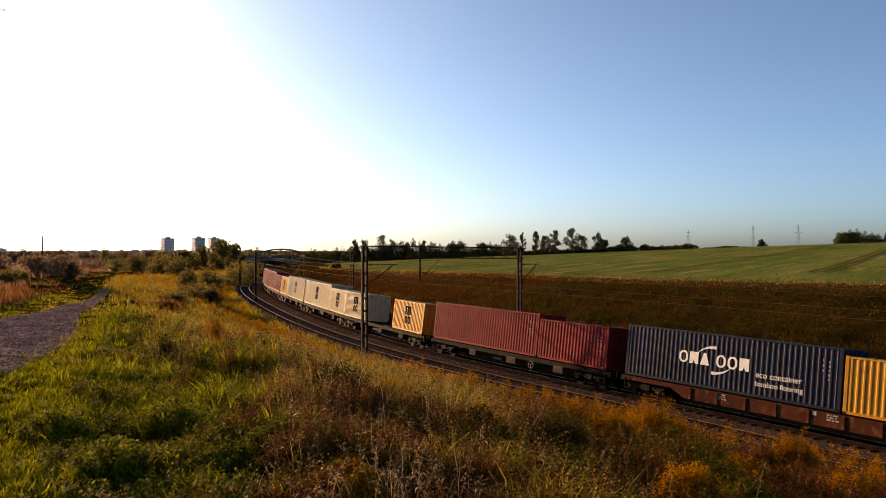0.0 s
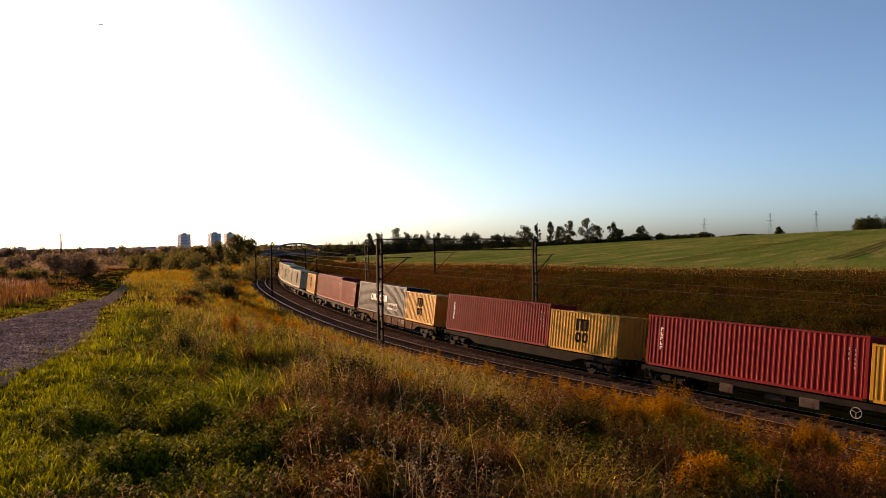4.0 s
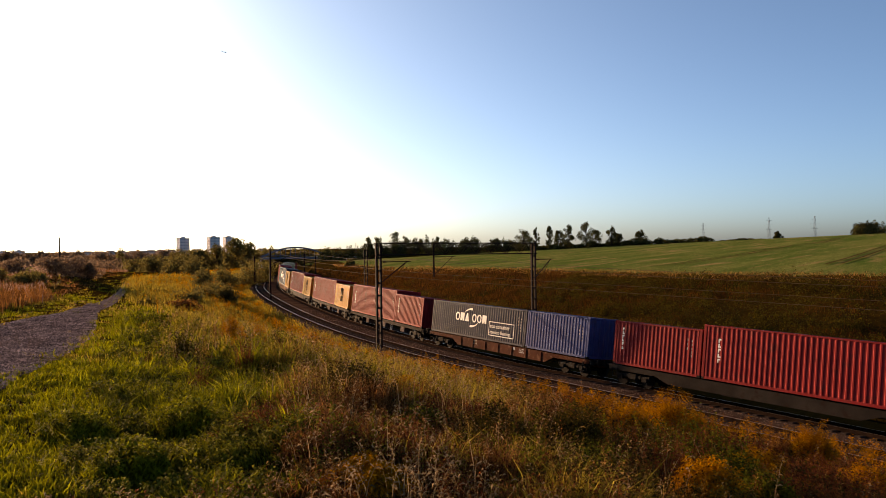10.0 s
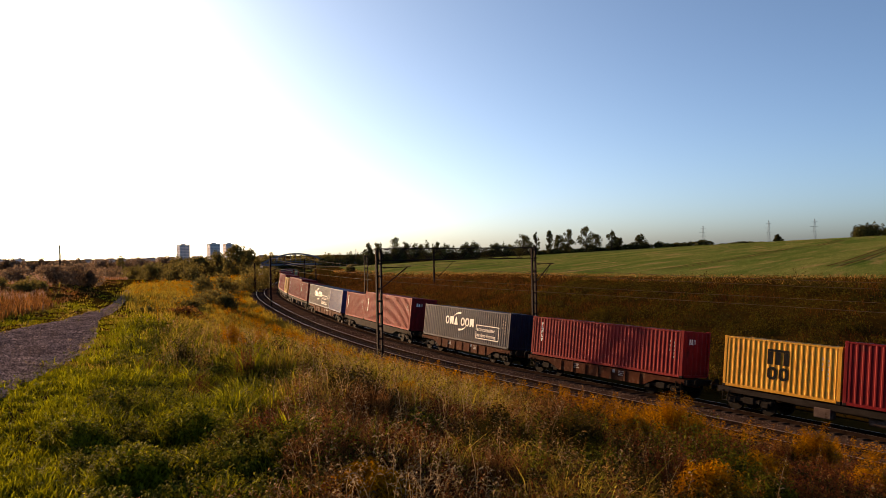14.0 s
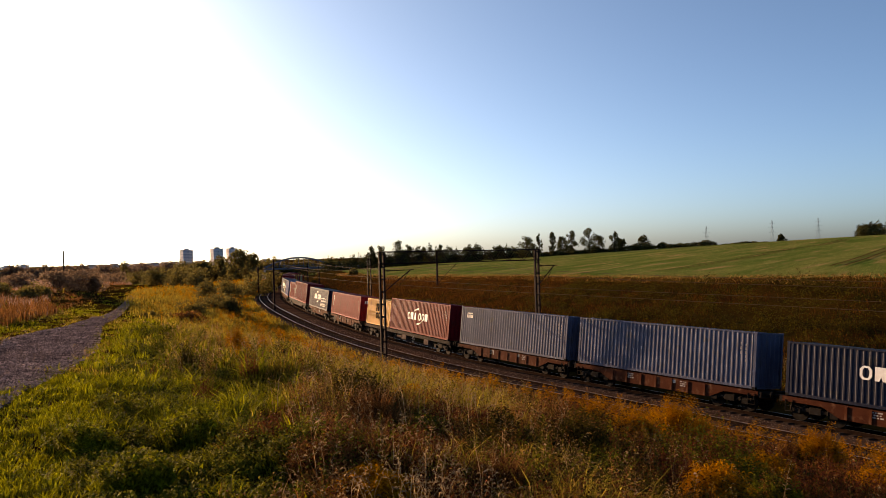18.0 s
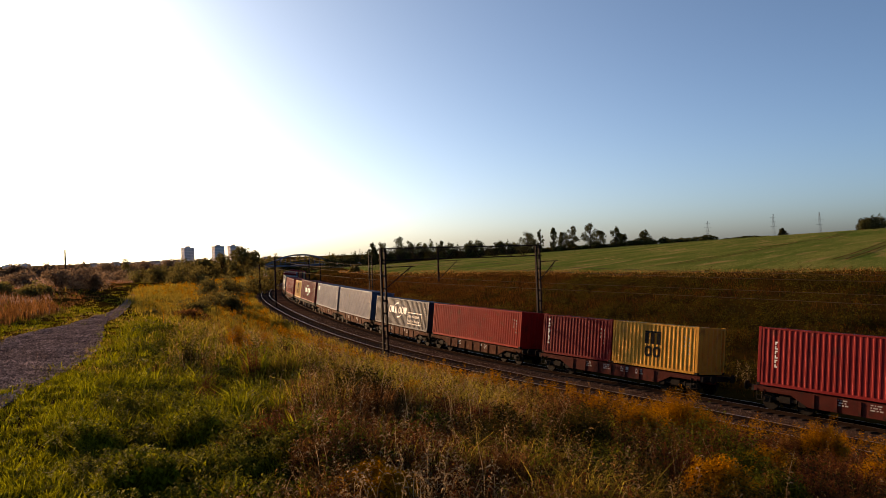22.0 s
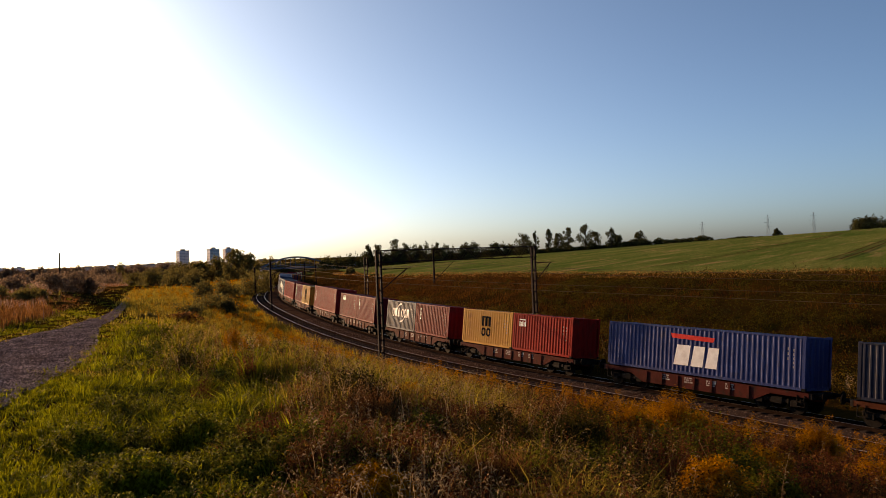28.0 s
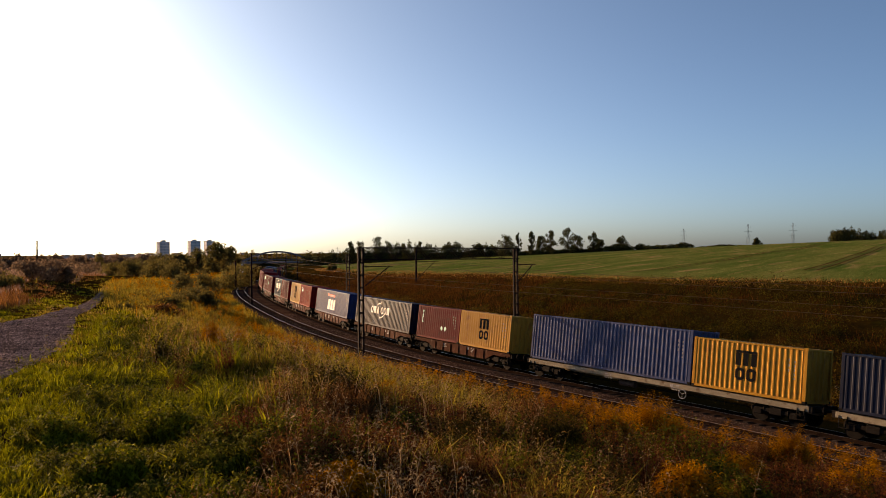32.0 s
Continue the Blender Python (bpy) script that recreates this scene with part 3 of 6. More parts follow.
LINE_MARK = mark_shipping_line()
KINDS = {
    "R40": (L40, HC, M_RED, "tall brick-red corrugated steel container, forty feet long", [mark_column(0.9, 6), mark_numbers]),
    "R40x": (L40, HC, M_RED, "tall brick-red container with an upright white script mark", [mark_column(0.9, 5, 0.2, 0.17), mark_numbers]),
    "R40s": (L40, STD, M_RED, "brick-red corrugated container with white end code", [mark_column(0.9, 5, 0.2, 0.17), mark_numbers, end_code]),
    "R40t": (L40, HC, M_RED, "tall weathered red container with a small white end code", [mark_column(0.9, 5, 0.2, 0.17), mark_numbers, end_code]),
    "R40n": (L40, HC, M_RED, "tall faded red container without a large mark", [mark_numbers]),
    "R40b": (L40, STD, M_RED2, "bright orange-red corrugated container, forty feet long", [mark_numbers]),
    "R20": (L20, STD, M_RED, "short brick-red corrugated container with small white marks", [mark_column(0.6, 6), mark_numbers]),
    "R20n": (L20, STD, M_RED, "short dull red corrugated container", [mark_numbers]),
    "R20b": (L20, STD, M_RED2, "short bright red container with a white corner mark", [mark_small_white(0.7, 0.75, 0.4, 2.1), mark_numbers]),
    "R20w": (L20, STD, M_DARKRED, "short dark red container with a pale corner mark", [mark_small_white(1.0, 1.1, 0.34, 2.2), mark_numbers]),
    "R20x": (L20, STD, M_DARKRED, "short dark red container with an upright white script mark", [mark_column(0.9, 4, 0.2, 0.17), mark_numbers]),
    "R20d": (L20, STD, M_DARKRED, "short dark red container with two white diamond labels", [mark_column(0.7, 4, 0.2, 0.17), mark_diamonds, mark_numbers]),
    "D20": (L20, STD, M_DARKRED, "short dark maroon container with a tall white name column", [mark_column(0.5, 8, 0.16, 0.16, 0.05, 2.3), mark_numbers]),
    "C40r": (L40, HC, M_DARKRED, "tall dark red container with a white shipping mark", [LINE_MARK, mark_numbers]),
    "C40h": (L40, HC, M_NAVY, "tall navy container with a white shipping mark and words", [mark_shipping_line(0.4), mark_eco(False), mark_numbers]),
    "C40": (L40, STD, M_NAVY, "navy container with a white shipping mark and framed words", [mark_shipping_line(0.55), mark_eco(True), mark_numbers]),
    "C40p": (L40, STD, M_NAVY, "navy container with a plain white shipping mark", [mark_shipping_line(0.3), mark_numbers]),
    "C20": (L20, STD, M_NAVY, "short navy container filled by a white shipping mark", [mark_shipping_line(0.0, 3.6, 0.75, 1.15), mark_numbers]),
    "B20": (L20, STD, M_BLUE, "short mid-blue corrugated container", [mark_numbers]),
    "B40a": (L40, HC, M_GREYBLUE, "tall slate-blue container with a small white corner mark", [mark_small_white(0.8, 0.8, 0.3, 2.35), mark_numbers]),
    "B40g": (L40, HC, M_GREYBLUE, "tall slate-blue corrugated container, forty feet long", [mark_numbers]),
    "B40w": (L40, STD, M_BLUE, "mid-blue container with a white block mark under a red band", [mark_big_white, mark_numbers]),
    "B40l": (L40, HC, M_COBALT, "tall dusty cobalt-blue container on a pale wagon", [mark_numbers]),
    "N40": (L40, STD, M_NAVY, "dark navy corrugated container, forty feet long", [mark_numbers]),
    "Y20": (L20, STD, M_YELLOW, "short ochre-yellow container with a black block mark", [mark_black_block, mark_numbers]),
    "Y40": (L40, HC, M_CREAM, "tall faded cream container, forty feet long", [mark_black_block]),
    "W20": (L20, STD, M_CREAM, "short faded cream container with a dark block mark", [mark_black_block]),
}

# wagons from the head of the train: front of the load in metres along the line at the start, kind of wagon, loads from front to rear
TRAIN = [
    (149.6, "dark", ["R20n", "R40n"]), (130.8, "dark", ["R40n", "R20n"]), (112.0, "dark", ["Y20", "Y40"]), (92.9, "dark", ["Y40", "W20"]),
    (74.6, "dark", ["W20", None, "Y20"]), (54.4, "skeleton", ["R40n", "R20n"]), (34.7, "brown", ["C40h", "Y20"]), (14.4, "grey", ["R40", "Y20"]),
    (-6.05, "skeleton", ["R40x", "Y20"]), (-25.85, "skeleton", ["R40", "R20"]), (-45.9, "brown", ["C40", "B20"]), (-66.2, "grey", ["R20", "R40t"]),
    (-87.2, "brown", ["C40"]), (-101.7, "brown", ["R40s"]), (-116.4, "skeleton", ["Y20", "C40r"]), (-136.4, "brown", ["B40a"]),
    (-149.6, "brown", ["B40g"]), (-163.4, "brown", ["C40"]), (-176.5, "brown", ["R40b"]), (-190.9, "red", ["D20", "Y20"]),
    (-206.6, "red", ["R40"]), (-221.0, "red", ["R20w", "R20x"]), (-236.6, "red", ["C20", "R20x"]), (-250.9, "red", ["Y20", "R20b"]),
    (-266.1, "red", ["B40w"]), (-280.7, "brown", ["C40p"]), (-294.1, "brown", ["R20d", "Y20"]), (-308.4, "cream", ["B40l", "Y20"]), (-328.3, "cream", ["N40", "Y20"]),
]
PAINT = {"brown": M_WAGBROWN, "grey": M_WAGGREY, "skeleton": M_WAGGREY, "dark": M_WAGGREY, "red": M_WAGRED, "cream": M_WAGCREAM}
WAGON_LABEL = {"brown": "rust-brown container flat wagon with deep side sills", "grey": "grimy grey flat wagon with a solid side sill",
               "skeleton": "dark skeletal container wagon with hanging boxes", "dark": "dark grey container wagon seen far off",
               "red": "oxide-red container wagon with white stencils", "cream": "pale dusty flat wagon with a straight side sill"}


def fish_sill(bm, y, half, deep, flat):
    """A side sill that is deepest amid the wagon, as one bevelled plate."""
    m = half * 0.55
    pts = [(-half, DECK - 0.06), (half, DECK - 0.06), (half, DECK - flat), (m + 0.9, DECK - flat), (m, DECK - deep), (-m, DECK - deep), (-m - 0.9, DECK - flat), (-half, DECK - flat)]
    a = [bm.verts.new((x, y - 0.05, z)) for x, z in pts]
    b = [bm.verts.new((x, y + 0.05, z)) for x, z in pts]
    bm.faces.new(a)
    bm.faces.new(b[::-1])
    for i in range(8):
        bm.faces.new((a[i], b[i], b[(i + 1) % 8], a[(i + 1) % 8]))


def make_wagon(kind, load):
    half = load / 2 + 0.15
    paint = PAINT[kind]
    w = empty("container_wagon", WAGON_LABEL[kind], "railway wagon", "wagons of the train")
    key = (kind, round(load, 1))
    deep, flat = {"brown": (0.72, 0.3), "grey": (0.66, 0.34), "skeleton": (0.34, 0.3), "dark": (0.34, 0.3), "red": (0.74, 0.3), "cream": (0.32, 0.32)}[kind]
    for y in (-1.12, 1.12):
        piece("side_sill", shared(("side_sill", y) + key, lambda bm: fish_sill(bm, y, half, deep, flat), paint), w)
    piece("centre_sill", shared(("centre_sill",) + key, lambda bm: box(bm, -half, half, -0.3, 0.3, 0.68, DECK - 0.08), paint), w)
    n = int(load // 2)
    for i in range(n + 1):
        x = -half + 0.2 + (2 * half - 0.4) * i / n
        piece("cross_beam", shared(("cross_beam",) + key, lambda bm: box(bm, -0.09, 0.09, -1.06, 1.06, DECK - 0.26, DECK - 0.07), paint), w, Matrix.Translation((x, 0, 0)))
    if kind in ("brown", "red"):
        for i in range(-3, 4):
            piece("sill_rib", shared(("sill_rib",) + key, lambda bm: box(bm, -0.06, 0.06, 1.16, 1.22, DECK - deep + 0.02, DECK - 0.1), paint), w, Matrix.Translation((i * half * 0.17, 0, 0)))
    if kind in ("skeleton", "dark"):
        for x, wd in ((-half * 0.55, 0.9), (-half * 0.05, 1.0), (half * 0.42, 0.8)):
            piece("equipment_box", shared(("equipment_box", wd) + key, lambda bm: box(bm, -wd / 2, wd / 2, 0.7, 1.2, 0.42, 0.88, 0.03), M_GEARBOX if kind == "skeleton" else paint), w, Matrix.Translation((x, 0, 0)))
    if kind in ("skeleton", "cream"):
        def ring(bm):
            for k in range(14):
                a, b = k * math.tau / 14, (k + 1) * math.tau / 14
                rod(bm, (0.24 * math.cos(a), 1.24, 0.62 + 0.24 * math.sin(a)), (0.24 * math.cos(b), 1.24, 0.62 + 0.24 * math.sin(b)), 0.018, 5)
            for k in range(3):
                a = k * math.tau / 3 + 0.5
                rod(bm, (0, 1.24, 0.62), (0.24 * math.cos(a), 1.24, 0.62 + 0.24 * math.sin(a)), 0.014, 5)
        piece("brake_wheel", shared(("brake_wheel",), ring, M_CODE), w, Matrix.Translation((-half * 0.28, 0, 0)))
    def stencil(bm):
        for row in range(3):
            x0 = 0.0
            for wd in (0.12, 0.05, 0.2, 0.08, 0.14)[row:row + 3]:
                z0 = DECK - 0.2 - 0.11 * row
                bm.faces.new([bm.verts.new((x0 - dx, 1.173, z0 + dz)) for dx, dz in ((0, 0), (wd, 0), (wd, 0.06), (0, 0.06))])
                x0 -= wd + 0.06
    spots = {"red": (0.34, 0.1, -0.12, -0.3), "brown": (0.34, -0.26), "cream": (0.3, -0.2)}.get(kind, ())
    for x in spots:
        piece("stencil_rows", shared(("stencil_rows",), stencil, M_CODE), w, Matrix.Translation((x * half, 0, 0)))
    if kind in ("red", "brown", "cream"):
        piece("data_plate", shared(("data_plate",), lambda bm: box(bm, -0.09, 0.09, 1.171, 1.178, DECK - 0.3, DECK - 0.12), M_CODE), w, Matrix.Translation((-half * 0.2, 0, 0)))
    piece("air_tank", shared(("air_tank",), lambda bm: rod(bm, (-0.55, 0.62, 0.6), (0.55, 0.62, 0.6), 0.19, 12), M_GEARBOX), w, Matrix.Translation((half * 0.16, 0, 0)))
    piece("brake_rod", shared(("brake_rod",) + key, lambda bm: rod(bm, (-half + 2.6, 0.35, 0.52), (half - 2.6, 0.35, 0.52), 0.03, 6), M_IRON), w)
    for x in (-half + 0.35, half - 0.35):
        piece("foot_step", shared(("foot_step",), lambda bm: (box(bm, -0.2, 0.2, 1.05, 1.2, 0.42, 0.45), box(bm, -0.2, -0.17, 1.16, 1.2, 0.45, DECK - 0.2), box(bm, 0.17, 0.2, 1.16, 1.2, 0.45, DECK - 0.2)), M_IRON), w, Matrix.Translation((x, 0, 0)))
        piece("grab_rail", shared(("grab_rail",), lambda bm: (rod(bm, (-0.16, 1.22, DECK - 0.5), (0.16, 1.22, DECK - 0.5), 0.014, 5), rod(bm, (-0.16, 1.22, DECK - 0.5), (-0.16, 1.2, DECK - 0.3), 0.014, 5), rod(bm, (0.16, 1.22, DECK - 0.5), (0.16, 1.2, DECK - 0.3), 0.014, 5)), M_IRON), w, Matrix.Translation((x, 0, 0)))
    for x in (-half + 1.6, half - 1.6):
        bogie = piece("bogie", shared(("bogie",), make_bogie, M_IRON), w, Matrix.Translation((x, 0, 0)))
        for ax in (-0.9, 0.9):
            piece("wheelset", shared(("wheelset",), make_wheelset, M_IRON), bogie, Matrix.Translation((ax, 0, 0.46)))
    for x in (-1, 1):
        piece("headstock", shared(("headstock",), lambda bm: box(bm, -0.08, 0.08, -1.15, 1.15, 0.82, DECK - 0.05, 0.01), paint), w, Matrix.Translation((x * (half + 0.09), 0, 0)))
        for y in (-0.87, 0.87):
            piece("buffer", shared(("buffer", x), lambda bm: (rod(bm, (0, 0, 0), (x * 0.42, 0, 0), 0.09, 10), rod(bm, (x * 0.42, 0, 0), (x * 0.47, 0, 0), 0.23, 14)), M_IRON), w, Matrix.Translation((x * (half + 0.17), y, 1.04)))
    return w


def make_bogie(bm):
    for y in (-1.02, 1.02):
        box(bm, -1.25, 1.25, y - 0.06, y + 0.06, 0.5, 0.68, 0.02)
        for x in (-0.9, 0.9):
            box(bm, x - 0.2, x + 0.2, y - 0.12, y + 0.12, 0.36, 0.62, 0.03)
            rod(bm, (x - 0.3, y, 0.5), (x - 0.3, y, 0.72), 0.08, 8)
            rod(bm, (x + 0.3, y, 0.5), (x + 0.3, y, 0.72), 0.08, 8)
        box(bm, -0.3, 0.3, y - 0.1, y + 0.1, 0.42, 0.75, 0.03)
    box(bm, -0.25, 0.25, -1.0, 1.0, 0.52, 0.7)


def make_wheelset(bm):
    rod(bm, (0, -1.0, 0), (0, 1.0, 0), 0.08, 8)
    for y in (-0.75, 0.75):
        rod(bm, (0, y - 0.065, 0), (0, y + 0.065, 0), 0.45, 20)


ROLLING = []          # (object, wagon centre along the line, bogie spread, pose within the wagon)
for front, kind, loads in TRAIN:
    total = sum(KINDS[k][0] if k else L40 for k in loads) + 0.1 * (len(loads) - 1)
    if None in loads:
        total = 18.45
    wagon = make_wagon(kind, total)
    mid = front - total / 2
    ROLLING.append((wagon, mid, total / 2 - 1.4, Matrix.Identity(4)))
    x = total / 2
    for k in loads:
        if k is None:
            x = -total / 2 + L20
            continue
        length, h, paint, label, marks = KINDS[k]
        box_ob = make_container(length, h, paint, label, marks)
        ROLLING.append((box_ob, mid, total / 2 - 1.4, Matrix.Translation((x - length / 2, 0, DECK))))
        x -= length + 0.1


def wagon_pose(mid, spread, t):
    s = mid + run(t)
    a, b = Vector(on_line(s + spread)), Vector(on_line(s - spread))
    way = (a - b).normalized()
    left = Vector((0, 0, 1)).cross(way).normalized()
    up = way.cross(left)
    cant = CANT * np.interp(s, [-80, -20, 230, 300], [0.0, 1.0, 1.0, 0.3])
    rot = Matrix((way, left, up)).transposed().to_4x4() @ Matrix.Rotation(cant, 4, "X")
    return Matrix.Translation((a + b) / 2) @ rot


# ---- masts, portal beams and wires ----
def place(az, dist, z=0.0):
    """A place by its bearing from the camera (degrees, right positive) and its depth ahead."""
    return Vector((dist * math.tan(radians(az)), dist, z))


def bearing_of(s):
    return float(np.interp(s, LINE_S, LINE_T))


def ladder_mast(base, top_z, along, label, gap=0.36, bracket=None, name="catenary_mast"):
    """Two channel legs joined by batten plates on a concrete foot; bracket: (start z, end z, reach) to the right of the line."""
    t = along
    mast = empty(name, label, "catenary mast", "catenary masts", Matrix.Translation(base) @ Matrix.Rotation(t, 4, "Z"))
    tall = top_z - base.z
    bm = bmesh.new()
    box(bm, -0.45, 0.45, -0.4, 0.4, -0.4, 0.18, 0.04)
    part("footing", bm, M_SLEEPER, mast, "concrete footing")
    for x in (-gap / 2, gap / 2):
        bm = bmesh.new()
        box(bm, x - 0.075, x + 0.075, -0.11, 0.11, 0.1, tall, 0.008)
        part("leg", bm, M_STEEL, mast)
    n = int(tall / 0.9)
    for k in range(n):
        bm = bmesh.new()
        z = 0.5 + k * (tall - 0.7) / max(1, n - 1)
        box(bm, -gap / 2 + 0.05, gap / 2 - 0.05, -0.105, -0.09, z - 0.07, z + 0.07)
        box(bm, -gap / 2 + 0.05, gap / 2 - 0.05, 0.09, 0.105, z - 0.07, z + 0.07)
        part("batten_plate", bm, M_STEEL, mast)
    if bracket:
        z0, z1, reach = bracket
        bm = rod(bmesh.new(), (gap / 2, 0, z0 - base.z), (reach, 0, z1 - base.z), 0.05, 8)
        part("strut", bm, M_STEEL, mast)
        bm = rod(bmesh.new(), (gap / 2, 0, z1 - base.z), (reach + 0.35, 0, z1 - base.z), 0.035, 6)
        part("tie_rod", bm, M_STEEL, mast)
        bm = bmesh.new()
        for k in range(4):
            rod(bm, (gap / 2 + 0.25 + 0.07 * k, 0, z1 - base.z), (gap / 2 + 0.29 + 0.07 * k, 0, z1 - base.z), 0.07, 10)
        part("insulator", bm, M_SLEEPER, mast, "ribbed insulator")
        bm = rod(bmesh.new(), (reach - 0.1, 0, z1 - base.z - 0.05), (reach * 0.6, 0, z1 - base.z - 1.3), 0.02, 6)
        part("steady_arm", bm, M_STEEL, mast)
    return mast


def pole_mast(base, top_z, r, label, arms=(), along=0.0):
    mast = empty("catenary_mast", label, "catenary mast", "catenary masts", Matrix.Translation(base) @ Matrix.Rotation(along, 4, "Z"))
    tall = top_z - base.z
    part("pole", rod(bmesh.new(), (0, 0, -0.4), (0, 0, tall), r, 10, r * 0.75), M_STEEL, mast)
    bm = bmesh.new()
    rod(bm, (0, 0, tall), (0, 0, tall + 0.12), r * 0.9, 10, r * 0.4)
    part("cap", bm, M_STEEL, mast)
    for z0, z1, reach in arms:
        part("strut", rod(bmesh.new(), (0, 0, z0 - base.z), (reach, 0, z1 - base.z), 0.055, 8), M_STEEL, mast)
        part("tie_rod", rod(bmesh.new(), (0, 0, z1 - base.z), (reach + 0.6, 0, z1 - base.z), 0.04, 6), M_STEEL, mast)
    return mast


def portal_beam(a, b, deep, label):
    """A lattice beam between two masts: four chords with zigzag bars."""
    d = b - a
    beam = empty("portal_beam", label, "portal beam", m=Matrix.Translation(a) @ Matrix.Rotation(math.atan2(d.y, d.x), 4, "Z"))
    L = Vector((d.x, d.y)).length
    rise = d.z
    for z in (0, -deep):
        for y in (-0.2, 0.2):
            part("chord", rod(bmesh.new(), (-0.3, y, z), (L + 0.3, y, z + rise), 0.045, 6), M_STEEL, beam)
    n = round(L / 0.8)
    for k in range(n):
        x0, x1 = L * k / n, L * (k + 1) / n
        za, zb = (0, -deep) if k % 2 else (-deep, 0)
        for y in (-0.2, 0.2):
            part("lattice_bar", rod(bmesh.new(), (x0, y, za + rise * x0 / L), (x1, y, zb + rise * x1 / L), 0.028, 5), M_STEEL, beam)
    return beam


MAST_A, MAST_B = Vector((-5.4, 59.0, 0.0)), Vector((8.0, 67.0, 0.1))
TURN_1, TURN_2 = radians(30.8), radians(20.3)
ladder_mast(MAST_A, 8.72, TURN_1, "dark steel double-leg mast beside the empty track", bracket=(5.5, 7.2, 2.6))
ladder_mast(MAST_B, 8.6, TURN_1, "dark steel double-leg mast beyond the train", bracket=(5.4, 7.1, 2.0))
portal_beam(MAST_A + Vector((0, 0, 8.72)), MAST_B + Vector((0, 0, 8.5)), 0.95, "dark lattice beam bridging the tracks between two masts")
MAST_C, MAST_D = Vector((-26.3, 110.0, 0.1)), Vector((-12.5, 115.0, 0.6))
pole_mast(MAST_C, 8.1, 0.16, "slender dark steel mast beside the empty track", [(5.8, 7.0, 2.4)], TURN_2)
ladder_mast(MAST_D, 8.0, TURN_2, "dark steel mast with short arms beyond the train", 0.45, (6.3, 6.6, 1.0))
pole_mast(place(-0.93, 130, 1.6), 8.7, 0.2, "dark steel mast on the grassy bank", [(3.2, 6.5, 3.4)], radians(5))
pole_mast(place(-10.9, 165, 0.0), 7.0, 0.16, "thin dark steel mast before the road bridge", [(4.0, 5.6, -2.0)], radians(12))
pole_mast(place(-10.05, 178, 0.0), 6.3, 0.16, "thin dark mast with a low bracket", [(3.6, 5.0, -2.2)], radians(8))
pole_mast(place(-14.6, 150, -1.0), 6.6, 0.2, "dark signal post beside the bend", [], 0)


def wire(name, off, height, sag, supports, label, r=0.012):
    pts = []
    for a, b in zip(supports[:-1], supports[1:]):
        for k in range(12):
            u = k / 12
            pts.append(on_line(a + (b - a) * u, off, height - sag * 4 * u * (1 - u) + (0.25 if off else 0.0)))
    cu = bpy.data.curves.new(name, "CURVE")
    cu.dimensions, cu.bevel_depth, cu.bevel_resolution = "3D", r, 1
    sp = cu.splines.new("POLY")
    sp.points.add(len(pts) - 1)
    for q, p in zip(sp.points, pts):
        q.co = (*p, 1)
    tmp = bpy.data.objects.new(name, cu)
    me = bpy.data.meshes.new_from_object(tmp)
    bpy.data.objects.remove(tmp)
    me.materials.append(M_WIRE)
    return tagged(new(name, me), label, "overhead wire", "overhead wires")


SUPPORTS = [-72, -8, 53.5, 109.5, 165, 220]
for off, which in ((0.15, "train's track"), (NEAR_TRACK, "empty track")):
    wire("contact_wire", off, 5.65, 0.0, SUPPORTS, "thin copper contact wire over the " + which)
    wire("messenger_wire", off, 7.1, 0.55, SUPPORTS, "thin sagging carrier wire over the " + which)

# ---- the gravel path ----
def path_side(y):
    """How far the gravel reaches to the right of the path's line."""
    return np.interp(y, [0, 13, 16, 21, 30, 60, 110], [0.3, 0.9, 1.35, 1.6, 1.05, 0.75, 0.7])


def path_left(y):
    """How far it reaches to the left; the path swings to the right and narrows as it goes."""
    return np.interp(y, [0, 23, 27, 30, 34, 60, 110], [-1.5, -1.5, -0.75, -0.25, 0.15, 0.2, 0.2])


py_ = np.arange(-6, 90, 1.0)
pc = -3.4 - 0.4 * py_
cols = []
for k, u in enumerate((0.0, 0.12, 0.4, 0.65, 0.85, 1.0)):
    lo_, hi_ = path_left(py_) - 0.15, 1.15 * path_side(py_)
    x = pc + lo_ + (hi_ - lo_) * u + 0.18 * wobble(py_, py_ * 0 + 3 * k, 1.7, k) * (1 if k in (0, 5) else 0)
    z = ground_height(x, py_) + (0.05 if 0 < k < 5 else -0.04) - 0.03 * (k in (1, 4))
    cols.append(np.stack([x, py_, z], -1))
v = np.stack(cols, 1)
i, j = np.meshgrid(np.arange(len(py_) - 1), np.arange(5), indexing="ij")
path = bulk("path", v.reshape(-1, 3), [(4, np.stack([i * 6 + j, i * 6 + j + 1, (i + 1) * 6 + j + 1, (i + 1) * 6 + j], -1).reshape(-1, 4))], M_PATH, smooth=True)
tagged(path, "grey-violet gravel farm path through the meadow", "path", kind="structure")


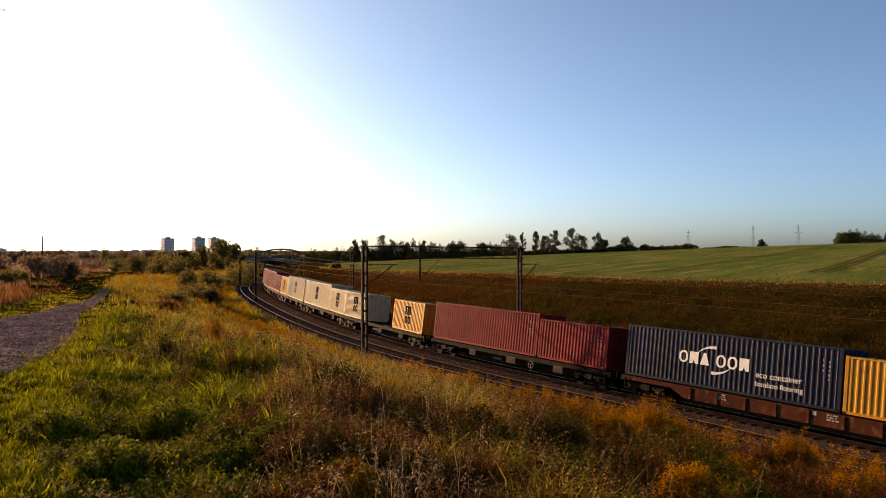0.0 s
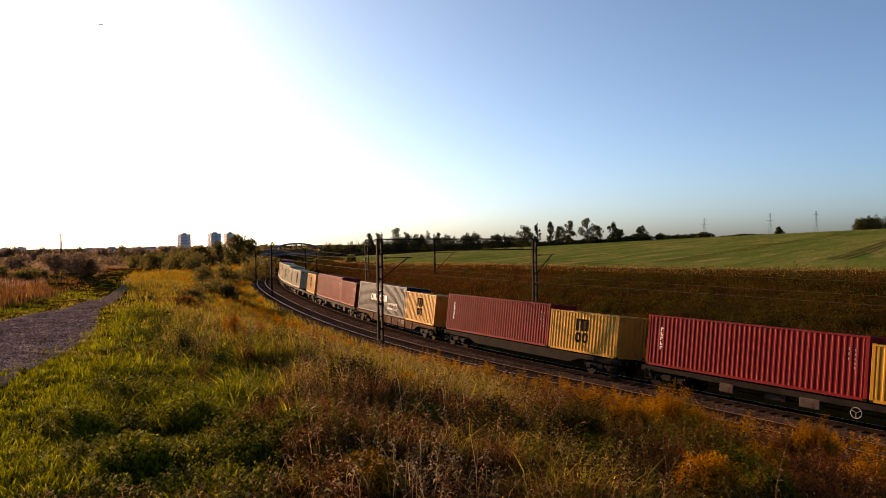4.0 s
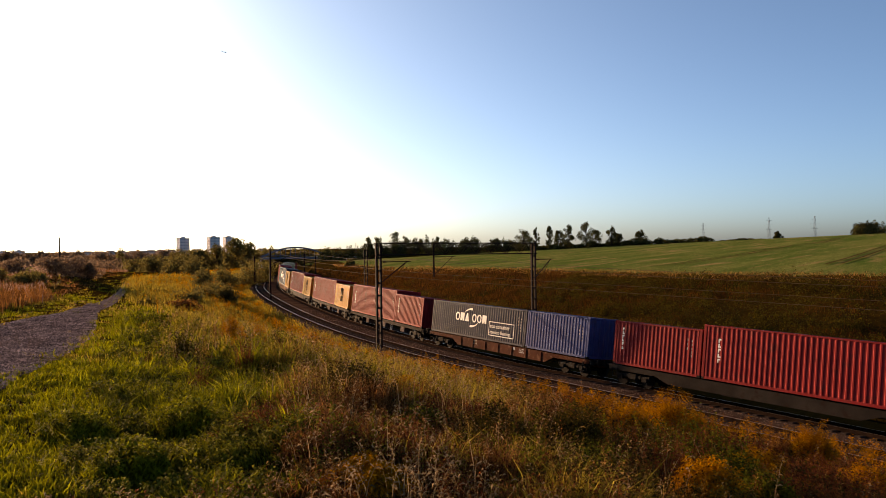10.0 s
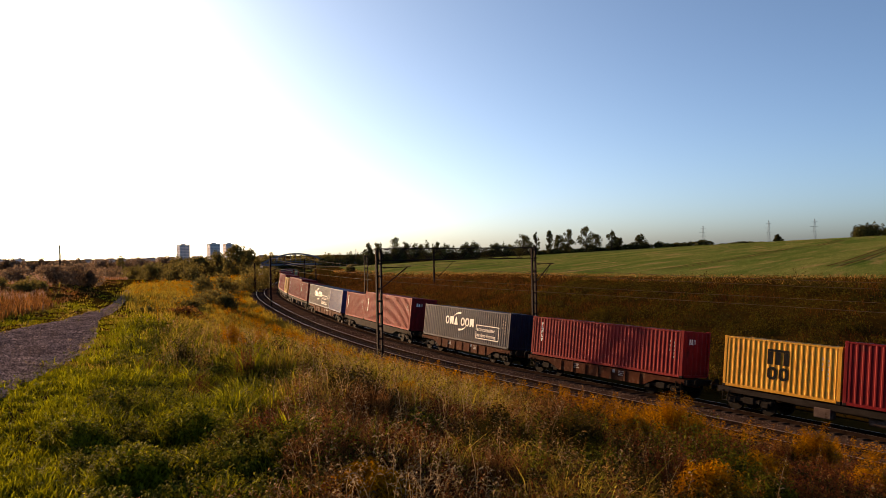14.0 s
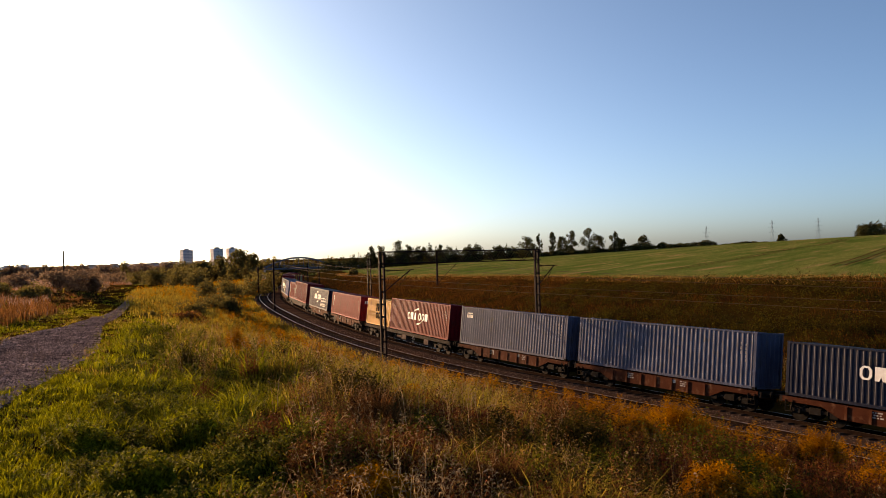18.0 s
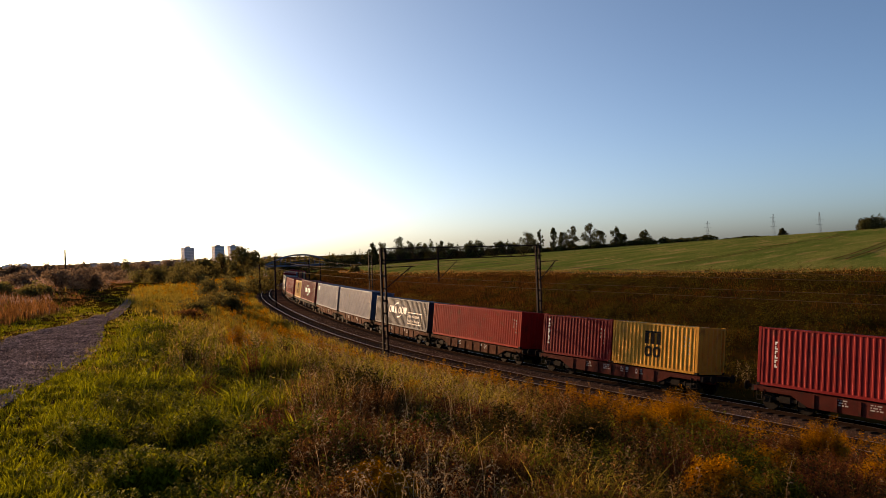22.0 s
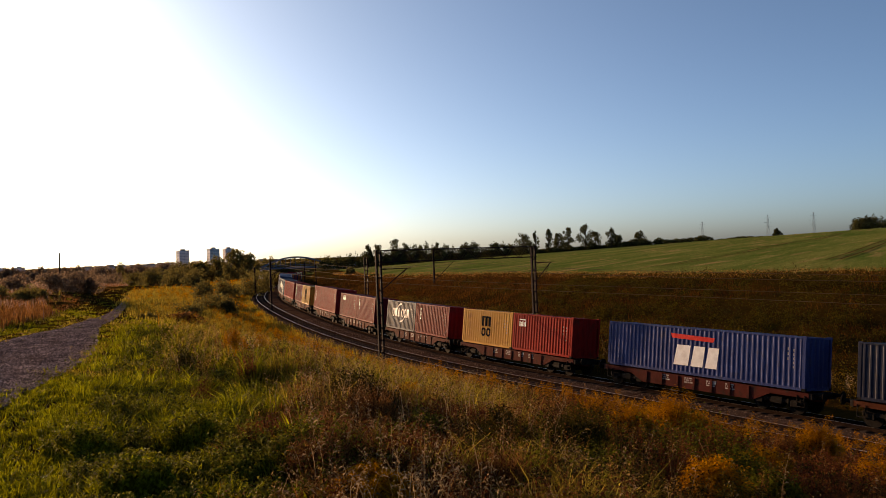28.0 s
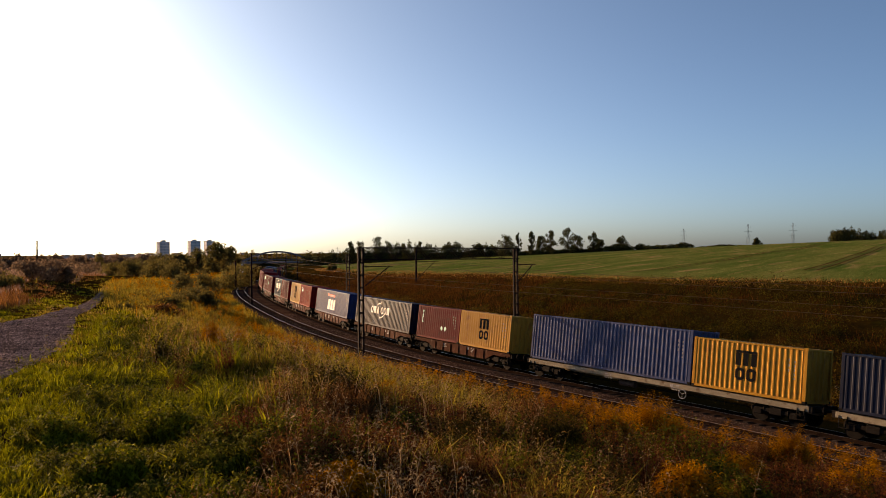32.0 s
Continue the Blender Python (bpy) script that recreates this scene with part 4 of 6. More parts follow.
def scatter_stones():
    rng = np.random.default_rng(5)
    n = 34000
    y = 8 * (90 / 8) ** rng.uniform(0, 1, n)
    x = -3.4 - 0.4 * y + path_left(y) + 0.1 + (path_side(y) - path_left(y)) * rng.uniform(0, 1, n)
    z = ground_height(x, y) + 0.045
    r = rng.uniform(0.013, 0.024, n) * rng.uniform(1, 2.0, n) * np.interp(y, [10, 60], [1, 1.6])
    base = np.array([[1, 0, 0], [-0.5, 0.87, 0], [-0.5, -0.87, 0], [0, 0, 1.0]])
    turn = rng.uniform(0, math.tau, n)
    c, s = np.cos(turn), np.sin(turn)
    b = base[None] * r[:, None, None] * rng.uniform(0.7, 1.3, (n, 4, 1))
    vx = b[..., 0] * c[:, None] - b[..., 1] * s[:, None] + x[:, None]
    vy = b[..., 0] * s[:, None] + b[..., 1] * c[:, None] + y[:, None]
    vz = b[..., 2] * 0.8 + z[:, None]
    f = (np.arange(n)[:, None, None] * 4 + np.array([[0, 1, 3], [1, 2, 3], [2, 0, 3]])[None]).reshape(-1, 3)
    return np.stack([vx, vy, vz], -1).reshape(-1, 3), f


sv, sf = scatter_stones()
stones = bulk("path_stones", sv, [(3, sf)], surface("path_stone", (0.055, 0.036, 0.031), (0.4, 0.28, 0.24), 2, 0.9, bump=0, island=0.7, shine=0.0))
tagged(stones, "loose grey and violet stones strewn over the path", "stones", kind="stuff")


def scatter_ballast():
    rng = np.random.default_rng(8)
    n = 40000
    s = 2 + 92 * rng.power(0.75, n)
    off = np.where(rng.uniform(0, 1, n) < 0.65, rng.uniform(-7.6, -5.6, n), rng.uniform(-5.6, -1.5, n))
    up = np.interp(off, [-7.4, -6.3, -2.3, 2.0], [-0.75, 0.06, 0.06, -0.44])
    p = np.stack([on_line(s[k:k + 20000], 0, 0) for k in range(0, n, 20000)], 0).reshape(-1, 3)
    t = np.interp(s, LINE_S, LINE_T)
    x, y, z = p[:, 0] + off * np.cos(t), p[:, 1] + off * np.sin(t), p[:, 2] + up
    r = rng.uniform(0.025, 0.06, n)
    base = np.array([[1, 0, -0.2], [-0.5, 0.87, -0.2], [-0.5, -0.87, -0.2], [0, 0, 1.0]])
    a = rng.uniform(0, math.tau, n)
    b = base[None] * r[:, None, None] * rng.uniform(0.7, 1.3, (n, 4, 1))
    vx = b[..., 0] * np.cos(a)[:, None] - b[..., 1] * np.sin(a)[:, None] + x[:, None]
    vy = b[..., 0] * np.sin(a)[:, None] + b[..., 1] * np.cos(a)[:, None] + y[:, None]
    f = (np.arange(n)[:, None, None] * 4 + np.array([[0, 1, 3], [1, 2, 3], [2, 0, 3]])[None]).reshape(-1, 3)
    return np.stack([vx, vy, b[..., 2] + z[:, None]], -1).reshape(-1, 3), f


sv, sf = scatter_ballast()
stones = bulk("ballast_stones", sv, [(3, sf)], surface("ballast_stone", (0.032, 0.02, 0.014), (0.2, 0.13, 0.095), 2, 0.9, bump=0, island=0.6, shine=0.0))
tagged(stones, "loose brown-grey ballast stones along the tracks", "stones", kind="stuff")


# ---- trees, bushes and hedges ----
def leaf_cloud(rng, blobs, n, size):
    """Leaf cards in uneven clumps; blobs: rows of x, y, z, rx, rz."""
    blobs = np.asarray(blobs, float)
    wgt = blobs[:, 3] ** 2 * blobs[:, 4]
    which = rng.choice(len(blobs), n, p=wgt / wgt.sum())
    d = rng.normal(size=(n, 3))
    d /= np.linalg.norm(d, axis=1, keepdims=True)
    rr = rng.uniform(0.25, 1.0, n) ** 0.5
    lump = 1 + 0.22 * np.sin(d[:, 0] * 5 + which) * np.cos(d[:, 2] * 4 + 2 * which)
    b = blobs[which]
    c = b[:, :3] + d * (rr * lump)[:, None] * np.stack([b[:, 3], b[:, 3], b[:, 4]], -1)
    u = rng.normal(size=(n, 3))
    u /= np.linalg.norm(u, axis=1, keepdims=True)
    w = np.cross(u, rng.normal(size=(n, 3)))
    w /= np.linalg.norm(w, axis=1, keepdims=True)
    sz = size * rng.uniform(0.5, 1.4, (n, 1))
    q = np.stack([c - u * sz, c + w * sz * 0.55, c + u * sz, c - w * sz * 0.55], 1)
    return q.reshape(-1, 3), np.arange(4 * n).reshape(-1, 4)


def tree(base, tall, wide, label, seed, leaves=1400, size=0.3, shape="round", gaps=0.0, trunk_share=0.25, name="tree", category="tree", leaf=None):
    rng = np.random.default_rng(seed)
    t = empty(name, label, category, "", Matrix.Translation(base))
    bm = bmesh.new()
    r0 = tall * 0.018 + 0.05
    rod(bm, (0, 0, -0.4), (0.03 * tall * rng.uniform(-1, 1), 0, tall * 0.55), r0, 7, r0 * 0.55)
    rod(bm, (0.0, 0, tall * 0.5), (0.04 * tall * rng.uniform(-1, 1), 0, tall * 0.93), r0 * 0.55, 6, r0 * 0.12)
    blobs = []
    n = 44 if shape != "column" else 7
    for k in range(n):
        f = (k + 0.6) / n
        z = tall * (trunk_share + (0.95 - trunk_share) * f)
        if shape == "column":
            rad, spread = wide * 0.5 * (1 - 0.6 * abs(f - 0.4)), 0.1
        else:
            rad, spread = wide * rng.uniform(0.06, 0.17), wide * 0.5 * math.sin(math.pi * min(1, 0.22 + 0.7 * f)) * rng.uniform(0.6, 1.15)
        a = rng.uniform(0, math.tau)
        x, y = spread * math.cos(a) * rng.uniform(0.4, 1), spread * math.sin(a) * rng.uniform(0.4, 1)
        rod(bm, (0, 0, z * 0.72), (x, y, z), r0 * 0.3, 5, r0 * 0.08)
        if rng.uniform() > gaps:
            blobs.append((x, y, z, rad, rad * rng.uniform(0.7, 1.4)))
    part("trunk", bm, M_BARK, t)
    v, f = leaf_cloud(rng, blobs, leaves, size)
    bulk("crown", v, [(4, f)], leaf or M_TREELEAF, t)
    return t


def bush(base, tall, wide, label, seed, leaves=900, size=0.22, leaf=None):
    rng = np.random.default_rng(seed)
    t = empty("bush", label, "bush", "", Matrix.Translation(base))
    bm = bmesh.new()
    blobs = []
    for k in range(14):
        a, q = rng.uniform(0, math.tau), rng.uniform(0, 0.36) * wide
        x, y, z = q * math.cos(a), q * math.sin(a), tall * rng.uniform(0.08, 0.75)
        rod(bm, (0.1 * x, 0.1 * y, -0.3), (x, y, z), 0.05, 5, 0.015)
        blobs.append((x, y, z, wide * rng.uniform(0.16, 0.27), tall * rng.uniform(0.2, 0.3)))
    part("branchwork", bm, M_BARK, t)
    v, f = leaf_cloud(rng, blobs, leaves, size)
    bulk("foliage", v, [(4, f)], leaf or M_TREELEAF, t)
    return t


def ground_at(p):
    return float(ground_height(np.array([p.x]), np.array([p.y]))[0])


def stand(az, dist, sink=0.0):
    p = place(az, dist)
    p.z = ground_at(p) - sink
    return p


def az_of(x):
    return math.degrees(math.atan((x - 784) / 1300))


# trees at the far edge of the field: bearing column, depth, height, width, how gappy
for k, (x, dist, top, wide, gaps, lab) in enumerate([
        (922, 288, 8.2, 8.5, 0.0, "round dull-green tree at the field edge"), (944, 280, 9.2, 3.6, 0.4, "tall sparse tree with bare twigs at the field edge"),
        (968, 288, 9.0, 4.2, 0.35, "thin gappy tree at the field edge"), (985, 294, 7.6, 6.0, 0.1, "dark bushy tree at the field edge"),
        (1002, 288, 9.4, 6.0, 0.3, "gappy crowned tree at the field edge"), (1033, 288, 10.0, 8.0, 0.15, "broad dark tree at the field edge"),
        (1050, 294, 7.0, 6.0, 0.1, "low dark tree at the field edge"), (1078, 288, 8.4, 5.0, 0.35, "sparse tree with a gappy crown at the field edge"),
        (1092, 294, 5.0, 5.0, 0.0, "low bushy tree at the field edge"), (1130, 294, 6.3, 6.5, 0.0, "small dark tree at the end of a hedge"), (1371, 288, 3.4, 3.4, 0.0, "small round tree alone on the field crest"),
        (648, 430, 9.5, 8.0, 0.1, "dark round tree behind the railway"), (693, 420, 12.0, 12.0, 0.15, "broad dark tree behind the railway"),
        (712, 430, 10.0, 8.0, 0.1, "dark tree in a far clump"), (664, 440, 9.5, 9.0, 0.1, "dull tree in a far clump"), (770, 430, 9.0, 6.0, 0.1, "small dark tree behind the lattice beam"),
        (875, 380, 8.0, 2.6, 0.0, "narrow dark tree behind the field"), (740, 450, 8.0, 8.0, 0.1, "low dark tree in a far clump")]):
    p = stand(az_of(x), dist)
    tree(p, max(3.0, top - (0 if p.z > 3 else p.z - 4.5)), wide, lab, 100 + k, 3200, 0.2 if dist < 300 else 0.3, gaps=gaps, trunk_share=0.06)

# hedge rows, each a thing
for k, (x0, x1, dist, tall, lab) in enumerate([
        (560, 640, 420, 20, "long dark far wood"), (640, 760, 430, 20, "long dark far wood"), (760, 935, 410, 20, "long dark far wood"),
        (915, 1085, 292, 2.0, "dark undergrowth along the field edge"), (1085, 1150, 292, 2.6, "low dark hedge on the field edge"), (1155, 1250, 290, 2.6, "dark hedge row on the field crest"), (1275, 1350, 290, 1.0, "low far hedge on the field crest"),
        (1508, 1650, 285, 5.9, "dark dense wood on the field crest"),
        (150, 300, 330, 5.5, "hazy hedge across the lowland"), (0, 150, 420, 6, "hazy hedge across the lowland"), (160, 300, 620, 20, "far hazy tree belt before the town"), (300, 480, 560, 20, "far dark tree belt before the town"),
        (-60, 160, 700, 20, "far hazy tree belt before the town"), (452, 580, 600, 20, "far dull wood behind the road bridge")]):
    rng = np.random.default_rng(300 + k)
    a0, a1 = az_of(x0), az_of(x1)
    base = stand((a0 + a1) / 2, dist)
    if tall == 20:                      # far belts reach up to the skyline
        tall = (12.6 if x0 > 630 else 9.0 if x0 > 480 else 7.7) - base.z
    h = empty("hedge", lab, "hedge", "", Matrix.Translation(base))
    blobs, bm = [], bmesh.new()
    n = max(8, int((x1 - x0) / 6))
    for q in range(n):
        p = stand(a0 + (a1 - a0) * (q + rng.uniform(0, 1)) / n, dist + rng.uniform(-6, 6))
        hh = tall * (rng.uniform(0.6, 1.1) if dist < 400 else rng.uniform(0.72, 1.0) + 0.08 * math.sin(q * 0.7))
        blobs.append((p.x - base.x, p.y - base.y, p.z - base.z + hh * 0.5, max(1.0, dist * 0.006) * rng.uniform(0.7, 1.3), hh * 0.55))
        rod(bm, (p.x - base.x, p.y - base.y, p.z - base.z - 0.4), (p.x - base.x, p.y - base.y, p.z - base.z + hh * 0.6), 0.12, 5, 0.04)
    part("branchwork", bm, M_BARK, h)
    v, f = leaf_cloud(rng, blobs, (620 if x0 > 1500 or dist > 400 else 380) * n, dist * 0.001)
    # hedges on the left get the haze-tinted leaf colours
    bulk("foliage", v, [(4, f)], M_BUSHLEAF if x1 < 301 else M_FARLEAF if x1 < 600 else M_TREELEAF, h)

# lowland bushes and trees on the other side of the path
for k, (x, dist, tall, wide, lab) in enumerate([
        (18, 66, 2.2, 4.0, "dark hazy bush at the edge of the lowland"), (93, 70, 2.5, 3.6, "large dark bush on the lowland"), (122, 73, 2.6, 3.6, "large dark bush on the lowland"), (150, 75, 2.2, 3.0, "large dark bush on the lowland"), (30, 50, 1.5, 2.4, "hazy green bush beside pale grass"), (62, 54, 1.2, 2.0, "olive bush beside dry grass"),
        (-15, 52, 1.5, 2.6, "hazy green bush on the lowland"), (185, 210, 6.6, 9, "hazy bush across the lowland"), (235, 200, 5.8, 9, "hazy bush across the lowland"), (265, 190, 6.6, 8, "dull green bush across the lowland"),
        (305, 180, 6.4, 9, "dark green bush by the path's end"), (335, 170, 6.2, 8, "dark bush by the path's end"), (360, 120, 3.8, 5, "olive bush in the tall grass"), (400, 92, 2.6, 3.0, "olive shrub among goldenrod"),
        (430, 150, 7.2, 8, "dark bush on the railway bank"), (455, 162, 5.6, 7, "dark bush beside the bend"), (388, 140, 5.0, 6, "olive bush before the dark trees"), (255, 52, 0.9, 1.4, "low green shrub on the path's edge"), (616, 200, 1.9, 3.4, "small round bush on the bank"), (318, 62, 1.5, 4.2, "russet mound of withered shrubs in the meadow"), (360, 96, 2.6, 6.5, "olive mound of tall weeds on the meadow crest"), (335, 80, 1.9, 4.5, "dull green mound of tall weeds on the meadow crest")]):
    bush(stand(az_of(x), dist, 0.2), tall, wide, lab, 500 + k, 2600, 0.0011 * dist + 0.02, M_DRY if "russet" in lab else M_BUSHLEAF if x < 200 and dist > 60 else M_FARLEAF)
for k, (x, dist, tall, wide, shp, lab) in enumerate([
        (412, 215, 9.3, 9.0, "round", "large dark tree before the tower blocks"), (432, 222, 8.2, 8, "round", "dark tree beside the railway bend"), (378, 235, 7.4, 8, "round", "dull green tree before the tower blocks"), (345, 230, 6.8, 8, "round", "dull green tree before the tower blocks"),
        (207, 480, 17, 6, "column", "narrow dark poplar on the horizon"), (292, 300, 6, 8, "round", "hazy tree across the lowland")]):
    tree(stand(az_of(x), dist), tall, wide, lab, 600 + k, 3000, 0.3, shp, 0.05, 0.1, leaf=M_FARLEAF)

# ---- the town ----
def tower_block(az, dist, wide, deep, top, label, floors, turn=0.35):
    base = place(az, dist, -7.0)
    b = empty("tower_block", label, "apartment building", "tower blocks", Matrix.Translation(base) @ Matrix.Rotation(turn - radians(az), 4, "Z"))
    tall = top + 7.0
    part("wall", box(bmesh.new(), -wide / 2, wide / 2, -deep / 2, deep / 2, 0, tall), M_CONCRETE, b)
    part("roof", box(bmesh.new(), -wide / 2 - 0.3, wide / 2 + 0.3, -deep / 2 - 0.3, deep / 2 + 0.3, tall, tall + 0.6), M_SLEEPER, b)
    part("lift_house", box(bmesh.new(), -wide * 0.2, wide * 0.2, -deep * 0.2, deep * 0.2, tall + 0.6, tall + 3.4), M_CONCRETE, b)
    win = shared(("window", round(wide)), lambda bm: box(bm, -wide / 14, wide / 14, -0.12, 0.05, -0.75, 0.75), M_PANE)
    bal = shared(("balcony", round(wide)), lambda bm: box(bm, -wide / 11, wide / 11, -1.3, 0.0, -0.5, 0.5), M_CLOTH)
    for f in range(floors):
        z = tall - 2.2 - f * 2.9
        for q in range(5):
            x = (q - 2) * wide / 5.2
            piece("balcony" if q in (1, 3) else "window", bal if q in (1, 3) else win, b, Matrix.Translation((x, -deep / 2, z)))
        for q in range(3):
            piece("window", win, b, Matrix.Translation((-wide / 2, (q - 1) * deep / 3.4, z)) @ Matrix.Rotation(-math.pi / 2, 4, "Z"))
            piece("window", win, b, Matrix.Translation((wide / 2, (q - 1) * deep / 3.4, z)) @ Matrix.Rotation(math.pi / 2, 4, "Z"))
    return b


tower_block(az_of(319), 1400, 19, 17, 27.5, "pale grey concrete tower block on the horizon", 11)
tower_block(az_of(373), 1400, 19, 17, 28.5, "pale grey concrete tower block on the horizon", 11)
tower_block(az_of(400), 1430, 17, 16, 28.5, "pale grey tower block half behind trees", 11)
tower_block(az_of(28), 2400, 28, 22, 6.5, "pale far block on the hazy horizon", 4)
tower_block(az_of(-3), 2300, 26, 22, 4.5, "pale far block on the hazy horizon", 4)


def far_house(az, dist, wide, tall, label):
    base = place(az, dist, -6.5)
    b = empty("far_house", label, "house", "far houses", Matrix.Translation(base) @ Matrix.Rotation(-radians(az) + 0.3, 4, "Z"))
    part("wall", box(bmesh.new(), -wide / 2, wide / 2, -5, 5, 0, tall), M_RENDERWALL, b)
    bm = bmesh.new()
    a = [bm.verts.new((x, y, z)) for x, y, z in ((-wide / 2, -5.4, tall), (wide / 2, -5.4, tall), (wide / 2, 5.4, tall), (-wide / 2, 5.4, tall), (-wide / 2, 0, tall + 4), (wide / 2, 0, tall + 4))]
    for f in ((0, 1, 5, 4), (2, 3, 4, 5), (0, 4, 3), (1, 2, 5), (3, 2, 1, 0)):
        bm.faces.new([a[q] for q in f])
    part("roof", bm, M_TILE, b)
    for q in range(4):
        part("window", box(bmesh.new(), -wide / 2 + wide * (q + 0.5) / 4 - 0.8, -wide / 2 + wide * (q + 0.5) / 4 + 0.8, -5.1, -4.9, tall - 2.6, tall - 1.2), M_PANE, b)


for x, dist, wide, tall in ((170, 1500, 18, 7), (190, 1600, 16, 8), (232, 1550, 18, 7), (262, 1600, 16, 8), (342, 1450, 16, 9), (150, 1650, 16, 7), (210, 1500, 14, 8), (248, 1480, 20, 7), (280, 1560, 18, 8), (298, 1500, 14, 9), (460, 1450, 16, 9), (478, 1500, 20, 8)):
    far_house(az_of(x), dist, wide, tall, "pale far house with a brown roof in the town")
spire = empty("church_spire", "thin dark church spire on the horizon", "church", m=Matrix.Translation(place(az_of(440), 1500, -6.0)))
part("tower", box(bmesh.new(), -2.5, 2.5, -2.5, 2.5, 0, 10), M_CONCRETE, spire)
part("spire", rod(bmesh.new(), (0, 0, 10), (0, 0, 21), 2.6, 8, 0.1), M_STEEL, spire)
lamp = empty("tall_pole", "lone tall dark pole behind a bush", "pole", m=Matrix.Translation(stand(az_of(100), 240)))
part("pole", rod(bmesh.new(), (0, 0, -0.4), (0, 0, 12.6 - ground_at(place(az_of(100), 240))), 0.32, 10, 0.22), M_SLEEPER, lamp)
part("cross_arm", box(bmesh.new(), -0.5, 0.5, -0.1, 0.1, 9.2 - ground_at(place(az_of(100), 240)), 9.5 - ground_at(place(az_of(100), 240))), M_STEEL, lamp)


def pylon(az, dist, top):
    base = stand(az, dist)
    tall = top - base.z
    p = empty("lattice_pylon", "far grey lattice power pylon behind the field", "pylon", "power pylons", Matrix.Translation(base))
    w = tall * 0.055
    for x in (-1, 1):
        for y in (-1, 1):
            part("leg", rod(bmesh.new(), (x * w, y * w, 0), (x * 0.25, y * 0.25, tall), 0.06, 5), M_BRIDGE, p)
    for k in range(7):
        z0, z1 = tall * k / 7, tall * (k + 1) / 7
        a, b = w + (0.25 - w) * k / 7, w + (0.25 - w) * (k + 1) / 7
        part("brace", rod(bmesh.new(), (-a, -a, z0), (b, -b, z1), 0.04, 4), M_BRIDGE, p)
        part("brace", rod(bmesh.new(), (a, -a, z0), (-b, -b, z1), 0.04, 4), M_BRIDGE, p)
    for f, arm in ((0.68, 2.6), (0.8, 3.3), (0.92, 2.3)):
        part("cross_arm", rod(bmesh.new(), (-arm, 0, tall * f), (arm, 0, tall * f), 0.07, 4), M_BRIDGE, p)


pylon(az_of(1240), 640, 25.5)
pylon(az_of(1356), 600, 28)
pylon(az_of(1437), 560, 27.5)
pylon(az_of(625), 900, 13)

# ---- the road bridge over the line ----
BR = 430.0
bridge = empty("road_bridge", "blue-grey steel arch road bridge over the railway", "bridge", m=Matrix.Translation(place(az_of(518), BR, 2.6)) @ Matrix.Rotation(radians(11), 4, "Z"))
part("deck", box(bmesh.new(), -25, 42, -4, 4, -1.1, 0.0, 0.1), M_BRIDGE, bridge)
for y in (-4, 4):
    bm, last = bmesh.new(), None
    for k in range(25):
        a = -1 + k / 12
        tilt = math.atan2(-11.2 * a, 19.5)
        ring = [bm.verts.new((a * 19.5 - 0.45 * dz * math.sin(tilt), y + 0.35 * dy, 5.6 * (1 - a * a) + 0.45 * dz * math.cos(tilt))) for dy, dz in ((-1, -1), (1, -1), (1, 1), (-1, 1))]
        for q in range(4):
            if last:
                bm.faces.new((last[q], last[(q + 1) % 4], ring[(q + 1) % 4], ring[q]))
        last = ring
    part("arch", bm, M_BRIDGE, bridge)
    for k in range(1, 14):
        a = -1 + k / 7
        part("hanger", rod(bmesh.new(), (a * 19.5, y, 0), (a * 19.5, y, 5.6 * (1 - a * a)), 0.1, 5), M_BRIDGE, bridge)
    bm = bmesh.new()
    rod(bm, (-25, y, 1.1), (42, y, 1.1), 0.08, 5)
    for k in range(34):
        rod(bm, (-25 + 2 * k, y, 0), (-25 + 2 * k, y, 1.1), 0.05, 4)
    part("railing", bm, M_BRIDGE, bridge)
for x in (-20, 18, 40):
    part("pier", box(bmesh.new(), x - 0.9, x + 0.9, -3.6, 3.6, -12, -1.1, 0.1), M_CONCRETE, bridge, "pale concrete pier")
part("abutment_screen", box(bmesh.new(), 19.5, 31.0, -4.6, -4.3, -5.0, 0.4), M_CLOTH, bridge, "pale blue sheeted wall under the deck")

# ---- ruts in the field ----
def field_rut(pts, label):
    row = []
    for a, b in zip(pts[:-1], pts[1:]):
        for k in range(14):
            row.append(a + (b - a) * k / 14)
    row = np.array(row)
    way = np.gradient(row, axis=0)
    way /= np.linalg.norm(way, axis=1, keepdims=True)
    side = np.stack([-way[:, 1], way[:, 0]], -1)
    cols = []
    for w in (-0.95, -0.55, 0.55, 0.95):
        q = row + side * w
        cols.append(np.stack([q[:, 0], q[:, 1], ground_height(q[:, 0], q[:, 1]) + 0.13], -1))
    v = np.stack(cols, 1)
    i = np.arange(len(row) - 1)
    f = np.concatenate([np.stack([i * 4 + j, i * 4 + j + 1, (i + 1) * 4 + j + 1, (i + 1) * 4 + j], -1) for j in (0, 2)])
    tagged(bulk("field_rut", v.reshape(-1, 3), [(4, f)], M_RUT), label, "wheel ruts", kind="structure")


RUTS = [np.array([(28.4, 103.5), (32.4, 104.9), (51.2, 127.9), (73.6, 159.7), (90.0, 177.0), (120.0, 222.0)]), np.array([(45.0, 85.5), (53.6, 96.5), (79.0, 131.1), (105.0, 168.0)])]
for rut in RUTS:
    field_rut(rut, "dark bare double wheel rut across the green field")

